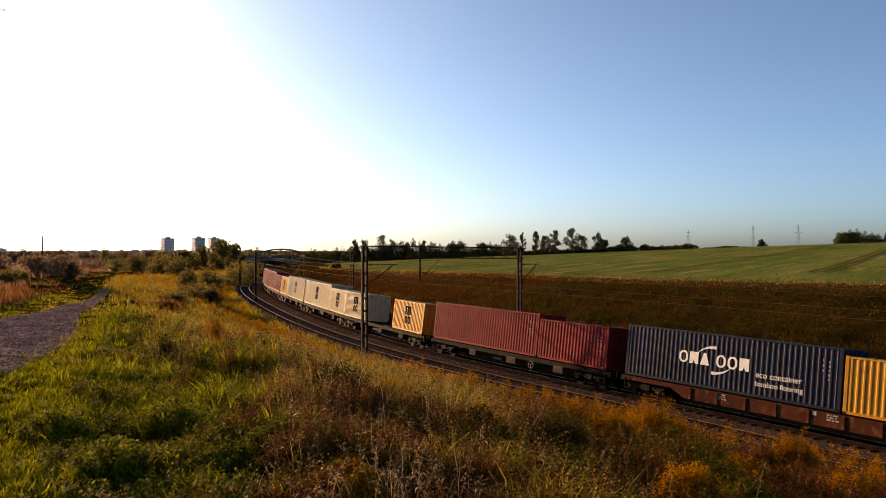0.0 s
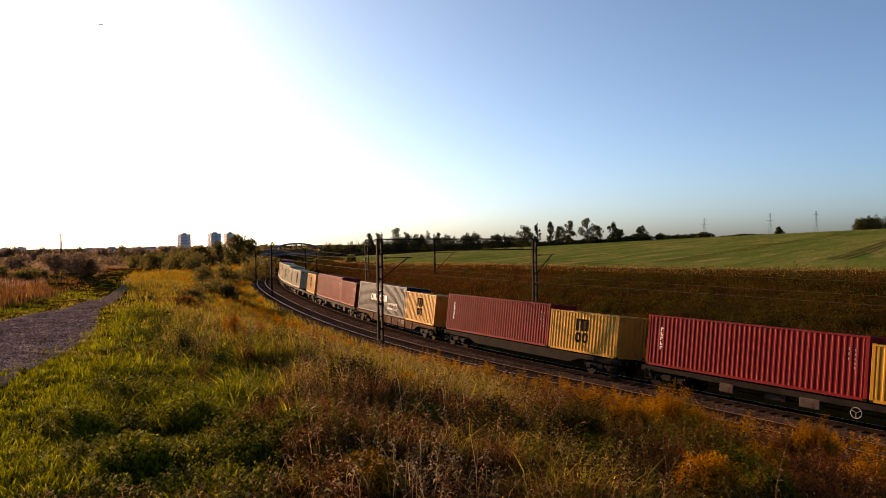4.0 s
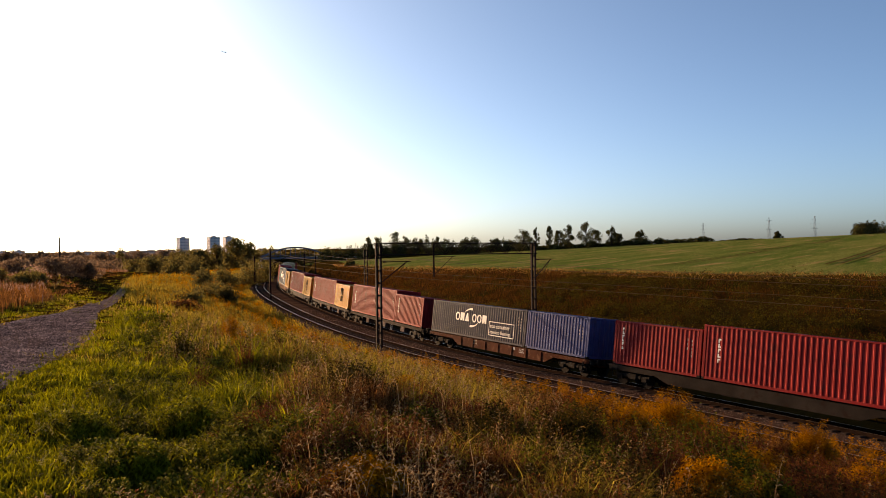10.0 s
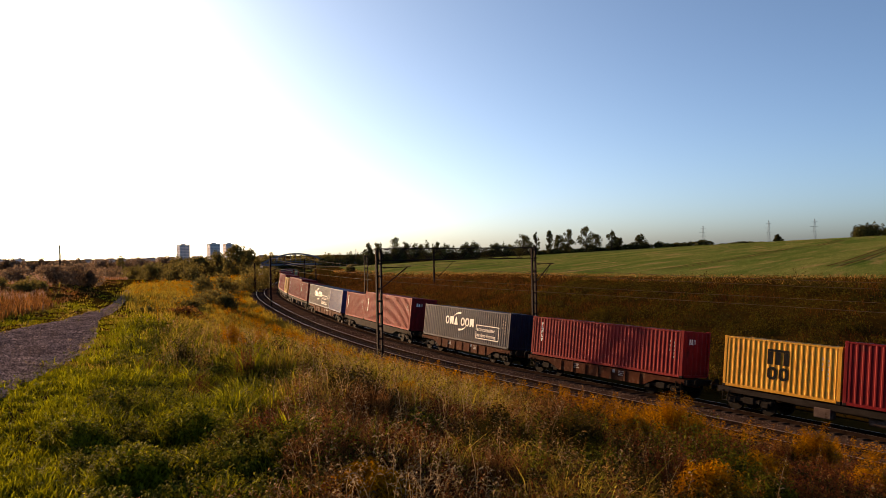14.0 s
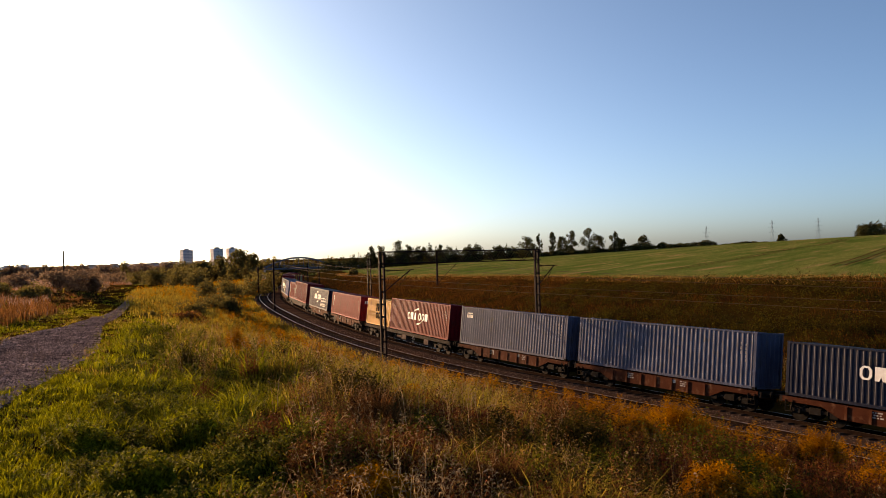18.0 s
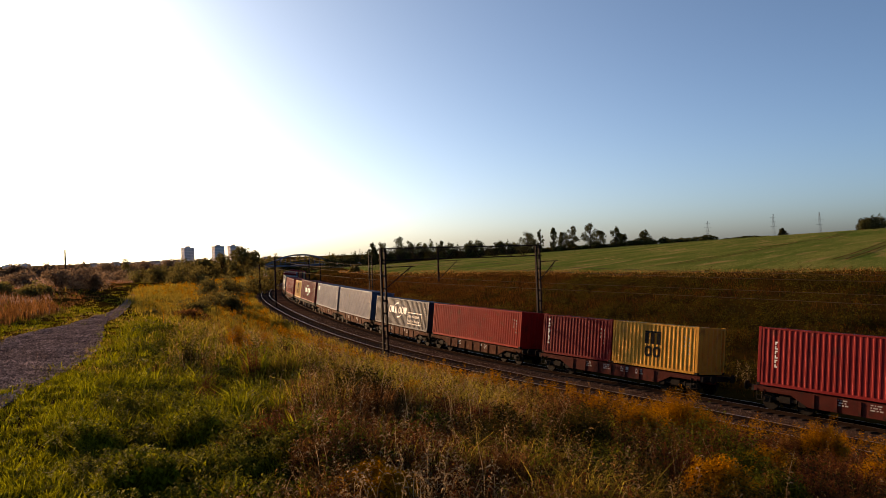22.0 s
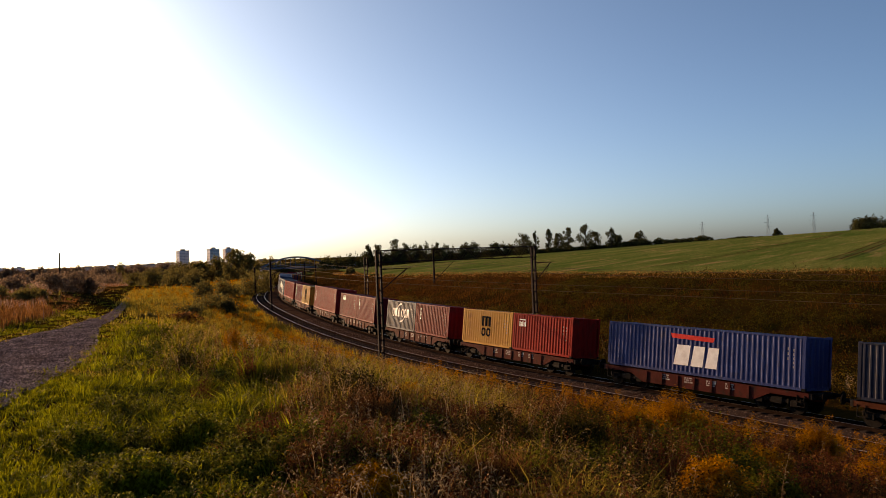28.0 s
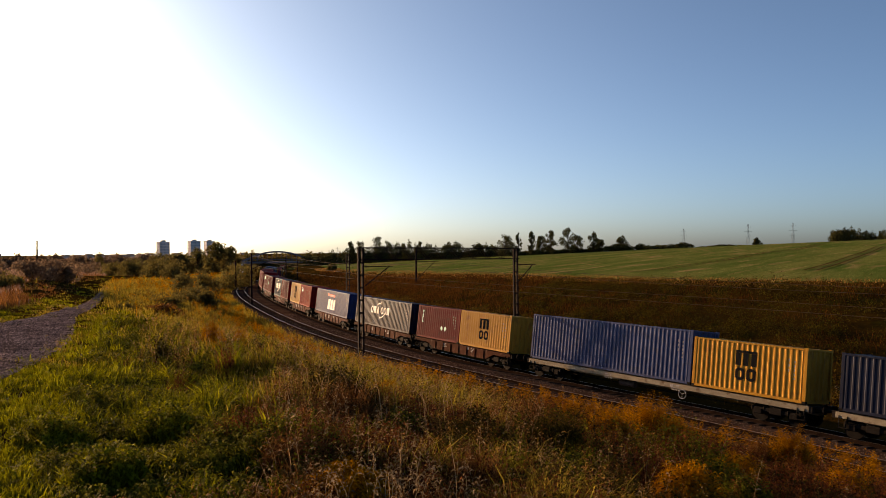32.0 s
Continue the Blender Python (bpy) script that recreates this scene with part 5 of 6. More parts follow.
# ---- the airliner ----
airliner = empty("airliner", "tiny pale airliner high in the evening sky", "airplane")
part("fuselage", rod(bmesh.new(), (-17, 0, 0), (13, 0, 0), 2.0, 10), M_PLANE, airliner)
part("nose", rod(bmesh.new(), (13, 0, 0), (18, 0, -0.3), 2.0, 10, 0.3), M_PLANE, airliner)
part("tail_cone", rod(bmesh.new(), (-24, 0, 0.8), (-17, 0, 0), 0.4, 10, 2.0), M_PLANE, airliner)
for sgn in (-1, 1):
    bm = bmesh.new()
    a = [(3, 1.5 * sgn, -0.6), (-4, 1.5 * sgn, -0.6), (-8.5, 17 * sgn, 1.2), (-6.5, 17 * sgn, 1.2)]
    lo, hi = [bm.verts.new(q) for q in a], [bm.verts.new((q[0], q[1], q[2] + 0.5)) for q in a]
    bm.faces.new(lo), bm.faces.new(hi[::-1])
    for k in range(4):
        bm.faces.new((lo[k], hi[k], hi[(k + 1) % 4], lo[(k + 1) % 4]))
    part("wing", bm, M_PLANE, airliner)
    part("engine", rod(bmesh.new(), (-1, 6 * sgn, -1.6), (3.5, 6 * sgn, -1.6), 1.1, 10), M_PLANE, airliner)
    part("tailplane", box(bmesh.new(), -22.5, -19.5, min(0.6 * sgn, 6.5 * sgn), max(0.6 * sgn, 6.5 * sgn), 1.0, 1.4), M_PLANE, airliner)
part("fin", box(bmesh.new(), -23, -19, -0.25, 0.25, 1.5, 7.5), M_PLANE, airliner)


# ---- meadow plants ----
def blades(rng, x, y, z, tall, wide, lean, droop, way=None, fall=None):
    """Curved grass blades, five corners each."""
    n = len(x)
    a = rng.uniform(0, math.tau, n) if way is None else way
    b = rng.uniform(0, math.tau, n) if fall is None else fall
    ux, uy = np.cos(a), np.sin(a)                     # across the blade
    lx, ly = np.cos(b) * lean * tall, np.sin(b) * lean * tall
    w = wide * 0.5
    base = np.stack([x, y, z], -1)
    u = np.stack([ux, uy, np.zeros(n)], -1) * w[:, None]
    mid = base + np.stack([lx * 0.35, ly * 0.35, tall * 0.6], -1)
    tip = base + np.stack([lx, ly, tall * (1 - droop)], -1)
    v = np.stack([base - u, base + u, mid + u * 0.8, mid - u * 0.8, tip], 1)
    k = np.arange(n)[:, None] * 5
    return v.reshape(-1, 3), k + np.array([[0, 1, 2, 3]]), k + np.array([[3, 2, 4]])


def tufts(rng, x, y, z, size, spread, count, drop):
    """Clusters of small leaf cards round given places: plumes of flowers or leaves on stems."""
    n = len(x)
    c = np.repeat(np.stack([x, y, z], -1), count, axis=0)
    s = np.repeat(spread, count)[:, None]
    d = rng.normal(size=(n * count, 3)) * 0.5
    c = c + d * s * np.array([[1, 1, drop]])
    u = rng.normal(size=c.shape)
    u /= np.linalg.norm(u, axis=1, keepdims=True)
    w = np.cross(u, rng.normal(size=c.shape))
    w /= np.linalg.norm(w, axis=1, keepdims=True)
    q = np.repeat(size, count)[:, None] * rng.uniform(0.6, 1.4, (n * count, 1))
    v = np.stack([c - u * q, c + w * q * 0.5, c + u * q, c - w * q * 0.5], 1)
    return v.reshape(-1, 3), np.arange(len(c) * 4).reshape(-1, 4)


def meadow(rng, n, r0, r1, az0=-37, az1=37, power=1.0):
    """Random places in front of the camera, denser near, off the path and the track bed."""
    a = np.radians(rng.uniform(az0, az1, n))
    r = r0 * (r1 / r0) ** (rng.uniform(0, 1, n) ** power)
    x, y = r * np.sin(a), r * np.cos(a)
    off, along, high = line_offset(x, y)
    d = -(off - NEAR_TRACK)
    centre = -3.4 - 0.4 * y
    edge = 0.3 * wobble(x, y, 0.9, 4) + 0.25 * wobble(x, y, 0.33, 9) + rng.normal(-0.08, 0.22, len(x))
    on_path = (x - centre > path_left(y) + 0.2 - edge) & (x - centre < path_side(y) + edge)
    keep = (d > 2.75 + 0.5 * wobble(x, y, 2.0, 3)) & ~(on_path & (y < 88))
    x, y, r, d = x[keep], y[keep], r[keep], d[keep]
    return x, y, ground_height(x, y) - 0.02, r, d


def lush(x, y):
    """How green the meadow is: a fresh patch left of the camera and along the path, dry elsewhere."""
    g = np.clip((-x - 0.22 * y + 0.4) / 1.6, 0, 1) * np.clip((21 - y) / 7, 0, 1)
    g = np.maximum(g, 0.75 * np.exp(-((x + 3.4 + 0.4 * y - 2.4) / 1.6) ** 2))
    g = np.maximum(g, 0.9 * np.exp(-((x + 3.4 + 0.4 * y - path_left(y) + 1.0) / 0.9) ** 2))
    g = np.maximum(g, 0.32 * np.clip((y - 13) / 8, 0, 1) * np.clip((90 - y) / 40, 0, 1) * np.clip((-x - 0.1 * y + 2) / 4, 0, 1))
    g = np.maximum(g, 0.45 * np.exp(-((x - 0.9) / 0.9) ** 2 - ((y - 8.0) / 0.9) ** 2))
    g = g - 0.9 * np.exp(-((x + 3.0) / 0.9) ** 2 - ((y - 5.6) / 0.8) ** 2)
    return np.clip(g + 0.35 * wobble(x, y, 1.6, 7) + 0.2 * wobble(x, y, 4.3, 5), 0, 1)


def plant(name, label, parts_list, material, category):
    off, vs, f4, f3 = 0, [], [], []
    for v, q, t in parts_list:
        vs.append(v)
        if q is not None:
            f4.append(q + off)
        if t is not None:
            f3.append(t + off)
        off += len(v)
    faces = ([(4, np.concatenate(f4))] if f4 else []) + ([(3, np.concatenate(f3))] if f3 else [])
    return tagged(bulk(name, np.concatenate(vs), faces, material), label, category, kind="stuff")


def height_by_path(x, y):
    """Grass beside the path is short."""
    return np.interp(x + 3.4 + 0.4 * y, [-9.0, -3.6, -1.6, 1.2, 3.0, 6.0], [0.85, 0.6, 0.22, 0.2, 0.5, 1.0])


def slope(x, y, d):
    """1 on the weedy slope down to the track, 0 on the meadow above."""
    return np.interp(d, [22, 28], [1, 0]) * np.interp(y, [28, 45], [1, 0]) * np.interp(x, [1, 4], [0, 1])


def kinds_of(rng, x, y, d):
    """Which grass stands where: 0 fresh, 1 yellow-olive meadow grass, 2 dry."""
    u = rng.uniform(0, 1, len(x))
    patch = 0.5 + 0.5 * wobble(x, y, 0.7, 14) + 0.25 * wobble(x, y, 2.1, 15)
    fresh = lush(x, y) > rng.uniform(0.12, 0.9, len(x))
    dry_band = np.exp(-((x + 0.12 * y - 0.3) / 1.9) ** 2) * np.clip((17 - y) / 6, 0, 1)
    share = np.clip(0.3 - 0.12 * ((y > 11) & (x < 2)) + 0.5 * dry_band + 0.42 * (np.interp(x, [2, 5], [0, 1]) * (y < 25)) - 0.25 * np.exp(-((x - 0.9) / 1.2) ** 2 - ((y - 8.0) / 1.6) ** 2) + 0.05 * slope(x, y, d), 0, 0.9)
    dry = (0.45 * u + 0.55 * patch) < share
    beyond = x + 3.4 + 0.4 * y < path_left(y) - 2.2
    dry |= beyond & (u < 0.75)
    dry |= (x > 1.8) & (y < 24) & (d > 9) & (u < 0.9)
    return np.where(fresh & ~(beyond & (u < 0.8)), 0, np.where(dry, 2, 1))


def clumpy(x, y):
    """How high the growth stands: mounds with hollows between them."""
    return np.clip(0.78 + 0.55 * wobble(x, y, 0.5, 81) + 0.4 * wobble(x, y, 1.25, 82), 0.25, 1.55)


def tussocks(rng, n, each, r0, r1, scale, radius):
    """Grass in tufts: blades that spring outwards from a common foot, split by kind."""
    x, y, z, r, d = meadow(rng, n, r0, r1)
    bare = (wobble(x, y, 0.42, 23) + 0.5 * wobble(x, y, 1.1, 24) > rng.uniform(0.1, 0.5, len(x))) & (r < 60) & (np.abs(x + 3.4 + 0.4 * y) > 4.5)
    bare |= slope(x, y, d) * 0.9 > rng.uniform(0, 1, len(x))
    x, y, z, r, d = x[~bare], y[~bare], z[~bare], r[~bare], d[~bare]
    size = np.clip(0.95 - 0.45 * wobble(x, y, 0.42, 23) + 0.35 * wobble(x, y, 0.8, 9) + 0.35 * wobble(x, y, 2.7, 19) + rng.normal(0, 0.25, len(x)), 0.25, 1.9)
    kind = kinds_of(rng, x, y, d)
    size *= np.interp(r, [4, 7, 14], [0.45, 0.65, 1.0]) * height_by_path(x, y)
    size *= (1 - 0.4 * slope(x, y, d)) * np.where(height_by_path(x, y) > 0.5, clumpy(x, y), 1.0)
    k = np.repeat(np.arange(len(x)), each)
    a = rng.uniform(0, math.tau, len(k))
    q = radius * rng.uniform(0, 1, len(k)) ** 0.7
    bx, by = x[k] + q * np.cos(a), y[k] + q * np.sin(a)
    tall = size[k] * np.where(kind[k] == 0, rng.uniform(0.25, 0.65, len(k)), rng.uniform(0.25, 0.7, len(k)))
    wide = rng.uniform(0.005, 0.013, len(k)) * scale * np.where(kind[k] == 0, 1.25, 0.85)
    lean = rng.uniform(0.15, 0.85, len(k))
    out = []
    for which in (0, 1, 2):
        sel = kind[k] == which
        out.append(blades(rng, bx[sel], by[sel], z[k][sel], tall[sel], wide[sel], lean[sel], rng.uniform(0.0, 0.4, sel.sum()) if which == 0 else rng.uniform(0.05, 0.68, sel.sum()), fall=a[sel] + rng.normal(0, 0.7, sel.sum())))
    return out


rng = np.random.default_rng(11)
sorts = ([], [], [])
for n, each, r0, r1, scale, radius in ((10500, 24, 4.2, 17, 1.5, 0.12), (13000, 18, 15, 48, 2.2, 0.2), (10000, 14, 42, 230, 4.8, 0.5)):
    for store, got in zip(sorts, tussocks(rng, n, each, r0, r1, scale, radius)):
        store.append(got)
plant("fresh_grass", "lush green grass blades in patches of the meadow", sorts[0], M_GREEN, "grass")
plant("meadow_grass", "yellow-olive rough grass over the meadow and slope", sorts[1], M_MEADOW, "grass")
plant("dry_grass", "dry tan and brown grass over the meadow and slope", sorts[2], M_DRY, "grass")

def herbs(rng, x, y, z, tall, count, length, wide, start=0.2, droop=0.5, lean=0.2, stem=0.006):
    """Upright plants: a thin stem with narrow leaves or sprays that spring from it all round. Returns stems and leaves as for plant()."""
    n = len(x)
    la, ln = rng.uniform(0, math.tau, n), lean * rng.uniform(0.2, 1.0, n)
    stems = blades(rng, x, y, z, tall, np.full(n, stem), ln, np.full(n, 0.02), fall=la)
    k, j = np.repeat(np.arange(n), count), np.tile(np.arange(count), n)
    u = (j + rng.uniform(0, 1, len(k))) / count
    f = start + (1 - start) * u
    a = j * 2.4 + rng.uniform(0, math.tau, n)[k] + rng.normal(0, 0.3, len(k))
    reach = np.broadcast_to(length, n)[k] * (1.1 - 0.75 * u) * rng.uniform(0.6, 1.4, len(k))
    bend = (ln * tall)[k] * f ** 2
    p0 = np.stack([x[k] + bend * np.cos(la[k]), y[k] + bend * np.sin(la[k]), z[k] + tall[k] * f], -1)
    o = np.stack([np.cos(a), np.sin(a), np.zeros(len(k))], -1)
    up = np.array([[0.0, 0.0, 1.0]])
    pm = p0 + o * (reach * 0.55)[:, None] + up * (reach * 0.3)[:, None]
    tip = p0 + o * reach[:, None] + up * (reach * (0.3 - droop * rng.uniform(0.3, 1.2, len(k))))[:, None]
    w = np.stack([-np.sin(a), np.cos(a), rng.normal(0, 0.45, len(k))], -1) * (0.5 * wide * rng.uniform(0.7, 1.3, len(k)))[:, None]
    v = np.stack([p0, pm + w, tip, pm - w], 1)
    return stems, (v.reshape(-1, 3), np.arange(4 * len(k)).reshape(-1, 4), None)


# tall straw stems with seed heads
straw = []
for n, r0, r1, scale in ((5200, 5.5, 20, 1.15), (3800, 18, 60, 1.8)):
    x, y, z, r, d = meadow(rng, n, r0, r1)
    keep = (lush(x, y) < 0.5) & (slope(x, y, d) < rng.uniform(0.2, 1.6, len(x))) & (wobble(x, y, 0.9, 33) > rng.uniform(-0.7, 0.5, len(x))) & (rng.uniform(0, 1, len(x)) > np.interp(x, [-0.5, 2.5], [0.15, 0.88]) * (y < 26))
    x, y, z, r = x[keep], y[keep], z[keep], r[keep]
    tall = rng.uniform(0.5, 1.05, len(x)) * np.interp(r, [5, 12], [0.55, 1.0]) * height_by_path(x, y)
    straw += herbs(rng, x, y, z, tall, 6, 0.08, 0.012 * scale, 0.72, 0.3, 0.6, 0.0075 * scale)
plant("straw_stems", "pale curved straw-coloured grass stems with seed heads", straw, M_STRAW, "grass")

# leafy weeds: green in the fresh patch, olive or russet elsewhere
fresh_, olive_, russet_, tan_ = [], [], [], []
for n, r0, r1, scale, count in ((19000, 4.8, 14, 0.8, 16), (18000, 12, 32, 1.3, 11), (8000, 28, 110, 3.0, 8)):
    x, y, z, r, d = meadow(rng, n, r0, r1)
    keep = (wobble(x, y, 1.1, 12) + 0.5 * wobble(x, y, 0.45, 2) + 0.8 * slope(x, y, d) > rng.uniform(-0.7, 0.8, len(x))) & (height_by_path(x, y) > 0.4)
    x, y, z, r, d = x[keep], y[keep], z[keep], r[keep], d[keep]
    tall = rng.uniform(0.35, 0.75, len(x)) * np.interp(r, [4, 10], [0.7, 1.05]) * clumpy(x, y) * height_by_path(x, y)
    green = lush(x, y) > rng.uniform(0.15, 0.6, len(x))
    rus = ~green & (0.8 * wobble(x, y, 0.9, 21) + 0.4 * wobble(x, y, 2.6, 22) - 0.2 + 0.55 * np.interp(x, [2, 5], [0, 1]) > rng.uniform(-0.4, 0.6, len(x)))
    tan = ~green & ~rus & (rng.uniform(0, 1, len(x)) < np.interp(x, [-0.5, 3], [0.75, 0.25]))
    for sel, store, wide, droop in ((green, fresh_, 0.03, 0.6), (~green & ~rus & ~tan, olive_, 0.022, 0.5), (rus, russet_, 0.017, 0.45), (tan, tan_, 0.016, 0.25)):
        store += herbs(rng, x[sel], y[sel], z[sel], tall[sel], count, 0.12 * scale ** 0.5, wide * scale, 0.12, droop, 0.25, 0.006 * scale)
plant("green_weeds", "dark green leafy weeds in the fresh grass", fresh_, M_BROADLEAF, "weeds")
plant("leafy_weeds", "olive leafy weeds between the grass", olive_, M_OLIVE, "weeds")
plant("russet_weeds", "russet withered weeds on the meadow and slope", russet_, M_RUSSET, "weeds")
plant("tan_weeds", "tan withered weed sprigs on the meadow and slope", tan_, M_SPRIG, "weeds")

# goldenrod
stems, bloom = [], []
for n, r0, r1, scale, sprays in ((60000, 7, 36, 1.15, 26), (40000, 30, 150, 2.6, 14)):
    x, y, z, r, d = meadow(rng, n, r0, r1)
    band = np.exp(-((d - 6.0) / 3.6) ** 2) + 0.14 * np.exp(-((d - 17) / 8) ** 2) * (y > 25) + 0.03 * (y > 40)
    band = band * (x > -4 - 0.33 * y) * (d > 3.4)
    keep = band * (0.3 + 1.2 * wobble(x, y, 0.8, 31) + 0.5 * wobble(x, y, 3.1, 3)) > rng.uniform(0.2, 0.9, len(x))
    x, y, z = x[keep], y[keep], z[keep]
    tall = np.clip(0.85 + 0.3 * wobble(x, y, 0.8, 31) + rng.normal(0, 0.18, len(x)), 0.4, 1.4)
    stems += herbs(rng, x, y, z, tall * 0.8, 9, 0.11 * scale ** 0.5, 0.02 * scale, 0.2, 0.5, 0.2, 0.009 * scale)
    bloom += herbs(rng, x, y, z, tall, sprays, 0.15 * scale ** 0.4, 0.022 * scale, 0.6, 0.35, 0.2, 0.007 * scale)
plant("goldenrod_stems", "leafy stems of goldenrod on the railway slope", stems, M_OLIVE, "weeds")
plant("goldenrod_blooms", "golden-yellow goldenrod plumes on the railway slope", bloom, M_GOLD, "weeds")


# single clumps that stand out of the meadow: bearing, depth, height, radius, material
MORE = []
pick_ = np.random.default_rng(77)
for k in range(34):
    az_, dist_ = pick_.uniform(-9, 31), pick_.uniform(6.6, 17.0)
    mt_, nm_, lab_ = ((M_RUSSET, "dry_weed_clump", "clump of withered russet weeds on the slope"), (M_OLIVE, "weed_clump", "dark olive clump of leafy weeds on the slope"), (M_DRY, "dry_weed_clump", "tan clump of dry weeds on the slope"), (M_BROADLEAF, "green_weed_clump", "dark green clump of broad-leaved weeds on the slope"), (M_GOLD, "goldenrod_clump", "clump of golden goldenrod on the slope"))[k % 5]
    MORE.append((az_, dist_, pick_.uniform(0.4, 0.75) * (0.75 + dist_ / 30), pick_.uniform(0.46, 0.75), mt_, nm_, lab_))
for az, dist, tall, rad, mt, nm, lab in (
        (-13.6, 8.9, 0.62, 0.75, M_RUSSET, "dry_weed_clump", "mounded clump of dry reddish-brown weeds"), (-9.8, 7.4, 0.5, 0.6, M_DRY, "dry_weed_clump", "mounded clump of dry tan weeds"),
        (-6.5, 12.5, 0.85, 0.8, M_OLIVE, "weed_clump", "dark olive clump of leafy weeds"), (-1.1, 8.0, 0.5, 0.55, M_RUSSET, "dry_weed_clump", "low clump of withered russet weeds"),
        (4.5, 10.2, 0.65, 0.7, M_OLIVE, "weed_clump", "olive clump of leafy weeds on the slope"), (16.8, 17.5, 1.6, 0.9, M_GOLD, "goldenrod_clump", "tall clump of orange goldenrod above the track"),
        (18.4, 18.2, 1.15, 0.6, M_GOLD, "goldenrod_clump", "tall clump of orange goldenrod above the track"), (26.5, 15.8, 1.25, 0.7, M_GOLD, "goldenrod_clump", "broad clump of orange goldenrod on the slope"),
        (10.9, 20.5, 1.05, 0.7, M_GOLD, "goldenrod_clump", "clump of golden goldenrod on the slope"), (-16.2, 19.5, 1.15, 0.42, M_GOLD, "goldenrod_clump", "tall leafy goldenrod in the meadow"),
        (-14.2, 22.5, 1.1, 0.42, M_GOLD, "goldenrod_clump", "leafy goldenrod in the meadow"), (22.4, 13.6, 0.7, 0.6, M_RUSSET, "dry_weed_clump", "clump of russet weeds on the slope"),
        (-18.6, 13.5, 0.95, 0.3, M_RUSSET, "tall_dock", "tall brown dock with withered leaves in the meadow"), (-15.4, 15.5, 1.1, 0.3, M_RUSSET, "tall_dock", "tall brown dock with withered leaves in the meadow"), (-13.0, 18.0, 1.1, 0.35, M_OLIVE, "tall_weed", "tall olive weed in the meadow"), (-19.8, 17.0, 0.9, 0.3, M_OLIVE, "tall_weed", "tall olive weed in the meadow"), (-17.2, 24.0, 1.1, 0.4, M_RUSSET, "tall_dock", "tall brown dock with withered leaves in the meadow"),
        (-8.6, 10.5, 0.7, 0.7, M_RUSSET, "dry_weed_clump", "broad clump of withered russet weeds"), (1.5, 9.4, 0.6, 0.6, M_OLIVE, "weed_clump", "olive clump of leafy weeds on the slope"), (8.5, 8.6, 0.5, 0.6, M_RUSSET, "dry_weed_clump", "low clump of withered russet weeds"), (13.8, 13.2, 0.8, 0.6, M_GOLD, "goldenrod_clump", "clump of golden goldenrod on the slope"), (29.5, 12.6, 0.8, 0.7, M_GOLD, "goldenrod_clump", "broad clump of orange goldenrod on the slope"),
        (-23.5, 7.2, 0.5, 0.6, M_GREEN, "green_weed_clump", "lush green clump of broad grass"), (-26.8, 9.0, 0.5, 0.7, M_GREEN, "green_weed_clump", "lush green clump of broad grass"), (-19.5, 9.6, 0.6, 0.7, M_GREEN, "green_weed_clump", "lush green clump of broad grass"), (-4.6, 10.4, 0.6, 0.7, M_OLIVE, "weed_clump", "dark olive clump of leafy weeds in a hollow"), (-2.2, 11.0, 0.6, 0.7, M_BROADLEAF, "green_weed_clump", "dark green clump of broad-leaved weeds in a hollow"), *MORE):
    cx, cy = dist * math.tan(radians(az)), dist
    n = 420 if rad > 0.45 else 26
    a, q = rng.uniform(0, math.tau, n), rad * rng.uniform(0, 1, n) ** 0.6
    x, y = cx + 0.6 * q * np.cos(a), cy + 0.6 * q * np.sin(a)
    z = ground_height(x, y) - 0.03
    h = tall * rng.uniform(0.55, 1.05, n) * (1 - 0.35 * (q / rad) ** 2)
    base = Vector((cx, cy, float(ground_height(np.array([cx]), np.array([cy]))[0])))
    clump = empty(nm, lab, "weeds", "", Matrix.Translation(base))
    v, q4, t3 = blades(rng, x - cx, y - cy, z - base.z, h, rng.uniform(0.006, 0.013, n), rng.uniform(0.1, 0.6, n), rng.uniform(0, 0.3, n), fall=a + rng.normal(0, 0.5, n))
    bulk("stem_tuft", v, [(4, q4), (3, t3)], M_OLIVE if mt in (M_GOLD, M_OLIVE) else mt, clump)
    few = min(130, n)
    gold = mt is M_GOLD
    leafy = herbs(rng, x[:few] - cx, y[:few] - cy, z[:few] - base.z, h[:few], 46 if gold else 20, 0.17 if gold else 0.11, 0.013 if gold else 0.011 if mt in (M_RUSSET, M_DRY) else 0.028, 0.55 if gold else 0.15, 0.35 if gold else 0.6, 0.3)
    (v, q4, t3), (v2, q5, _) = leafy
    tagged(bulk("bloom_mass" if gold else "leaf_mass", np.concatenate([v, v2]), [(4, np.concatenate([q4, q5 + len(v)])), (3, t3)], mt, clump), kind="stuff")


# the verge beside the empty track, far along the bend
n = 7000
vs_, vd_ = rng.uniform(35, 215, n), 2.35 + 17 * rng.uniform(0, 1, n) ** 1.6
p_ = on_line(vs_, 0)
t_ = np.interp(vs_, LINE_S, LINE_T)
x, y = p_[:, 0] + (NEAR_TRACK - vd_) * np.cos(t_), p_[:, 1] + (NEAR_TRACK - vd_) * np.sin(t_)
k = np.repeat(np.arange(n), 9)
bx, by = x[k] + rng.normal(0, 0.3, len(k)), y[k] + rng.normal(0, 0.3, len(k))
bz = np.maximum(ground_height(bx, by) - 0.03, np.interp(np.repeat(vd_, 9), [2.3, 2.9], [0.0, -0.6]) + np.repeat(p_[:, 2], 9))
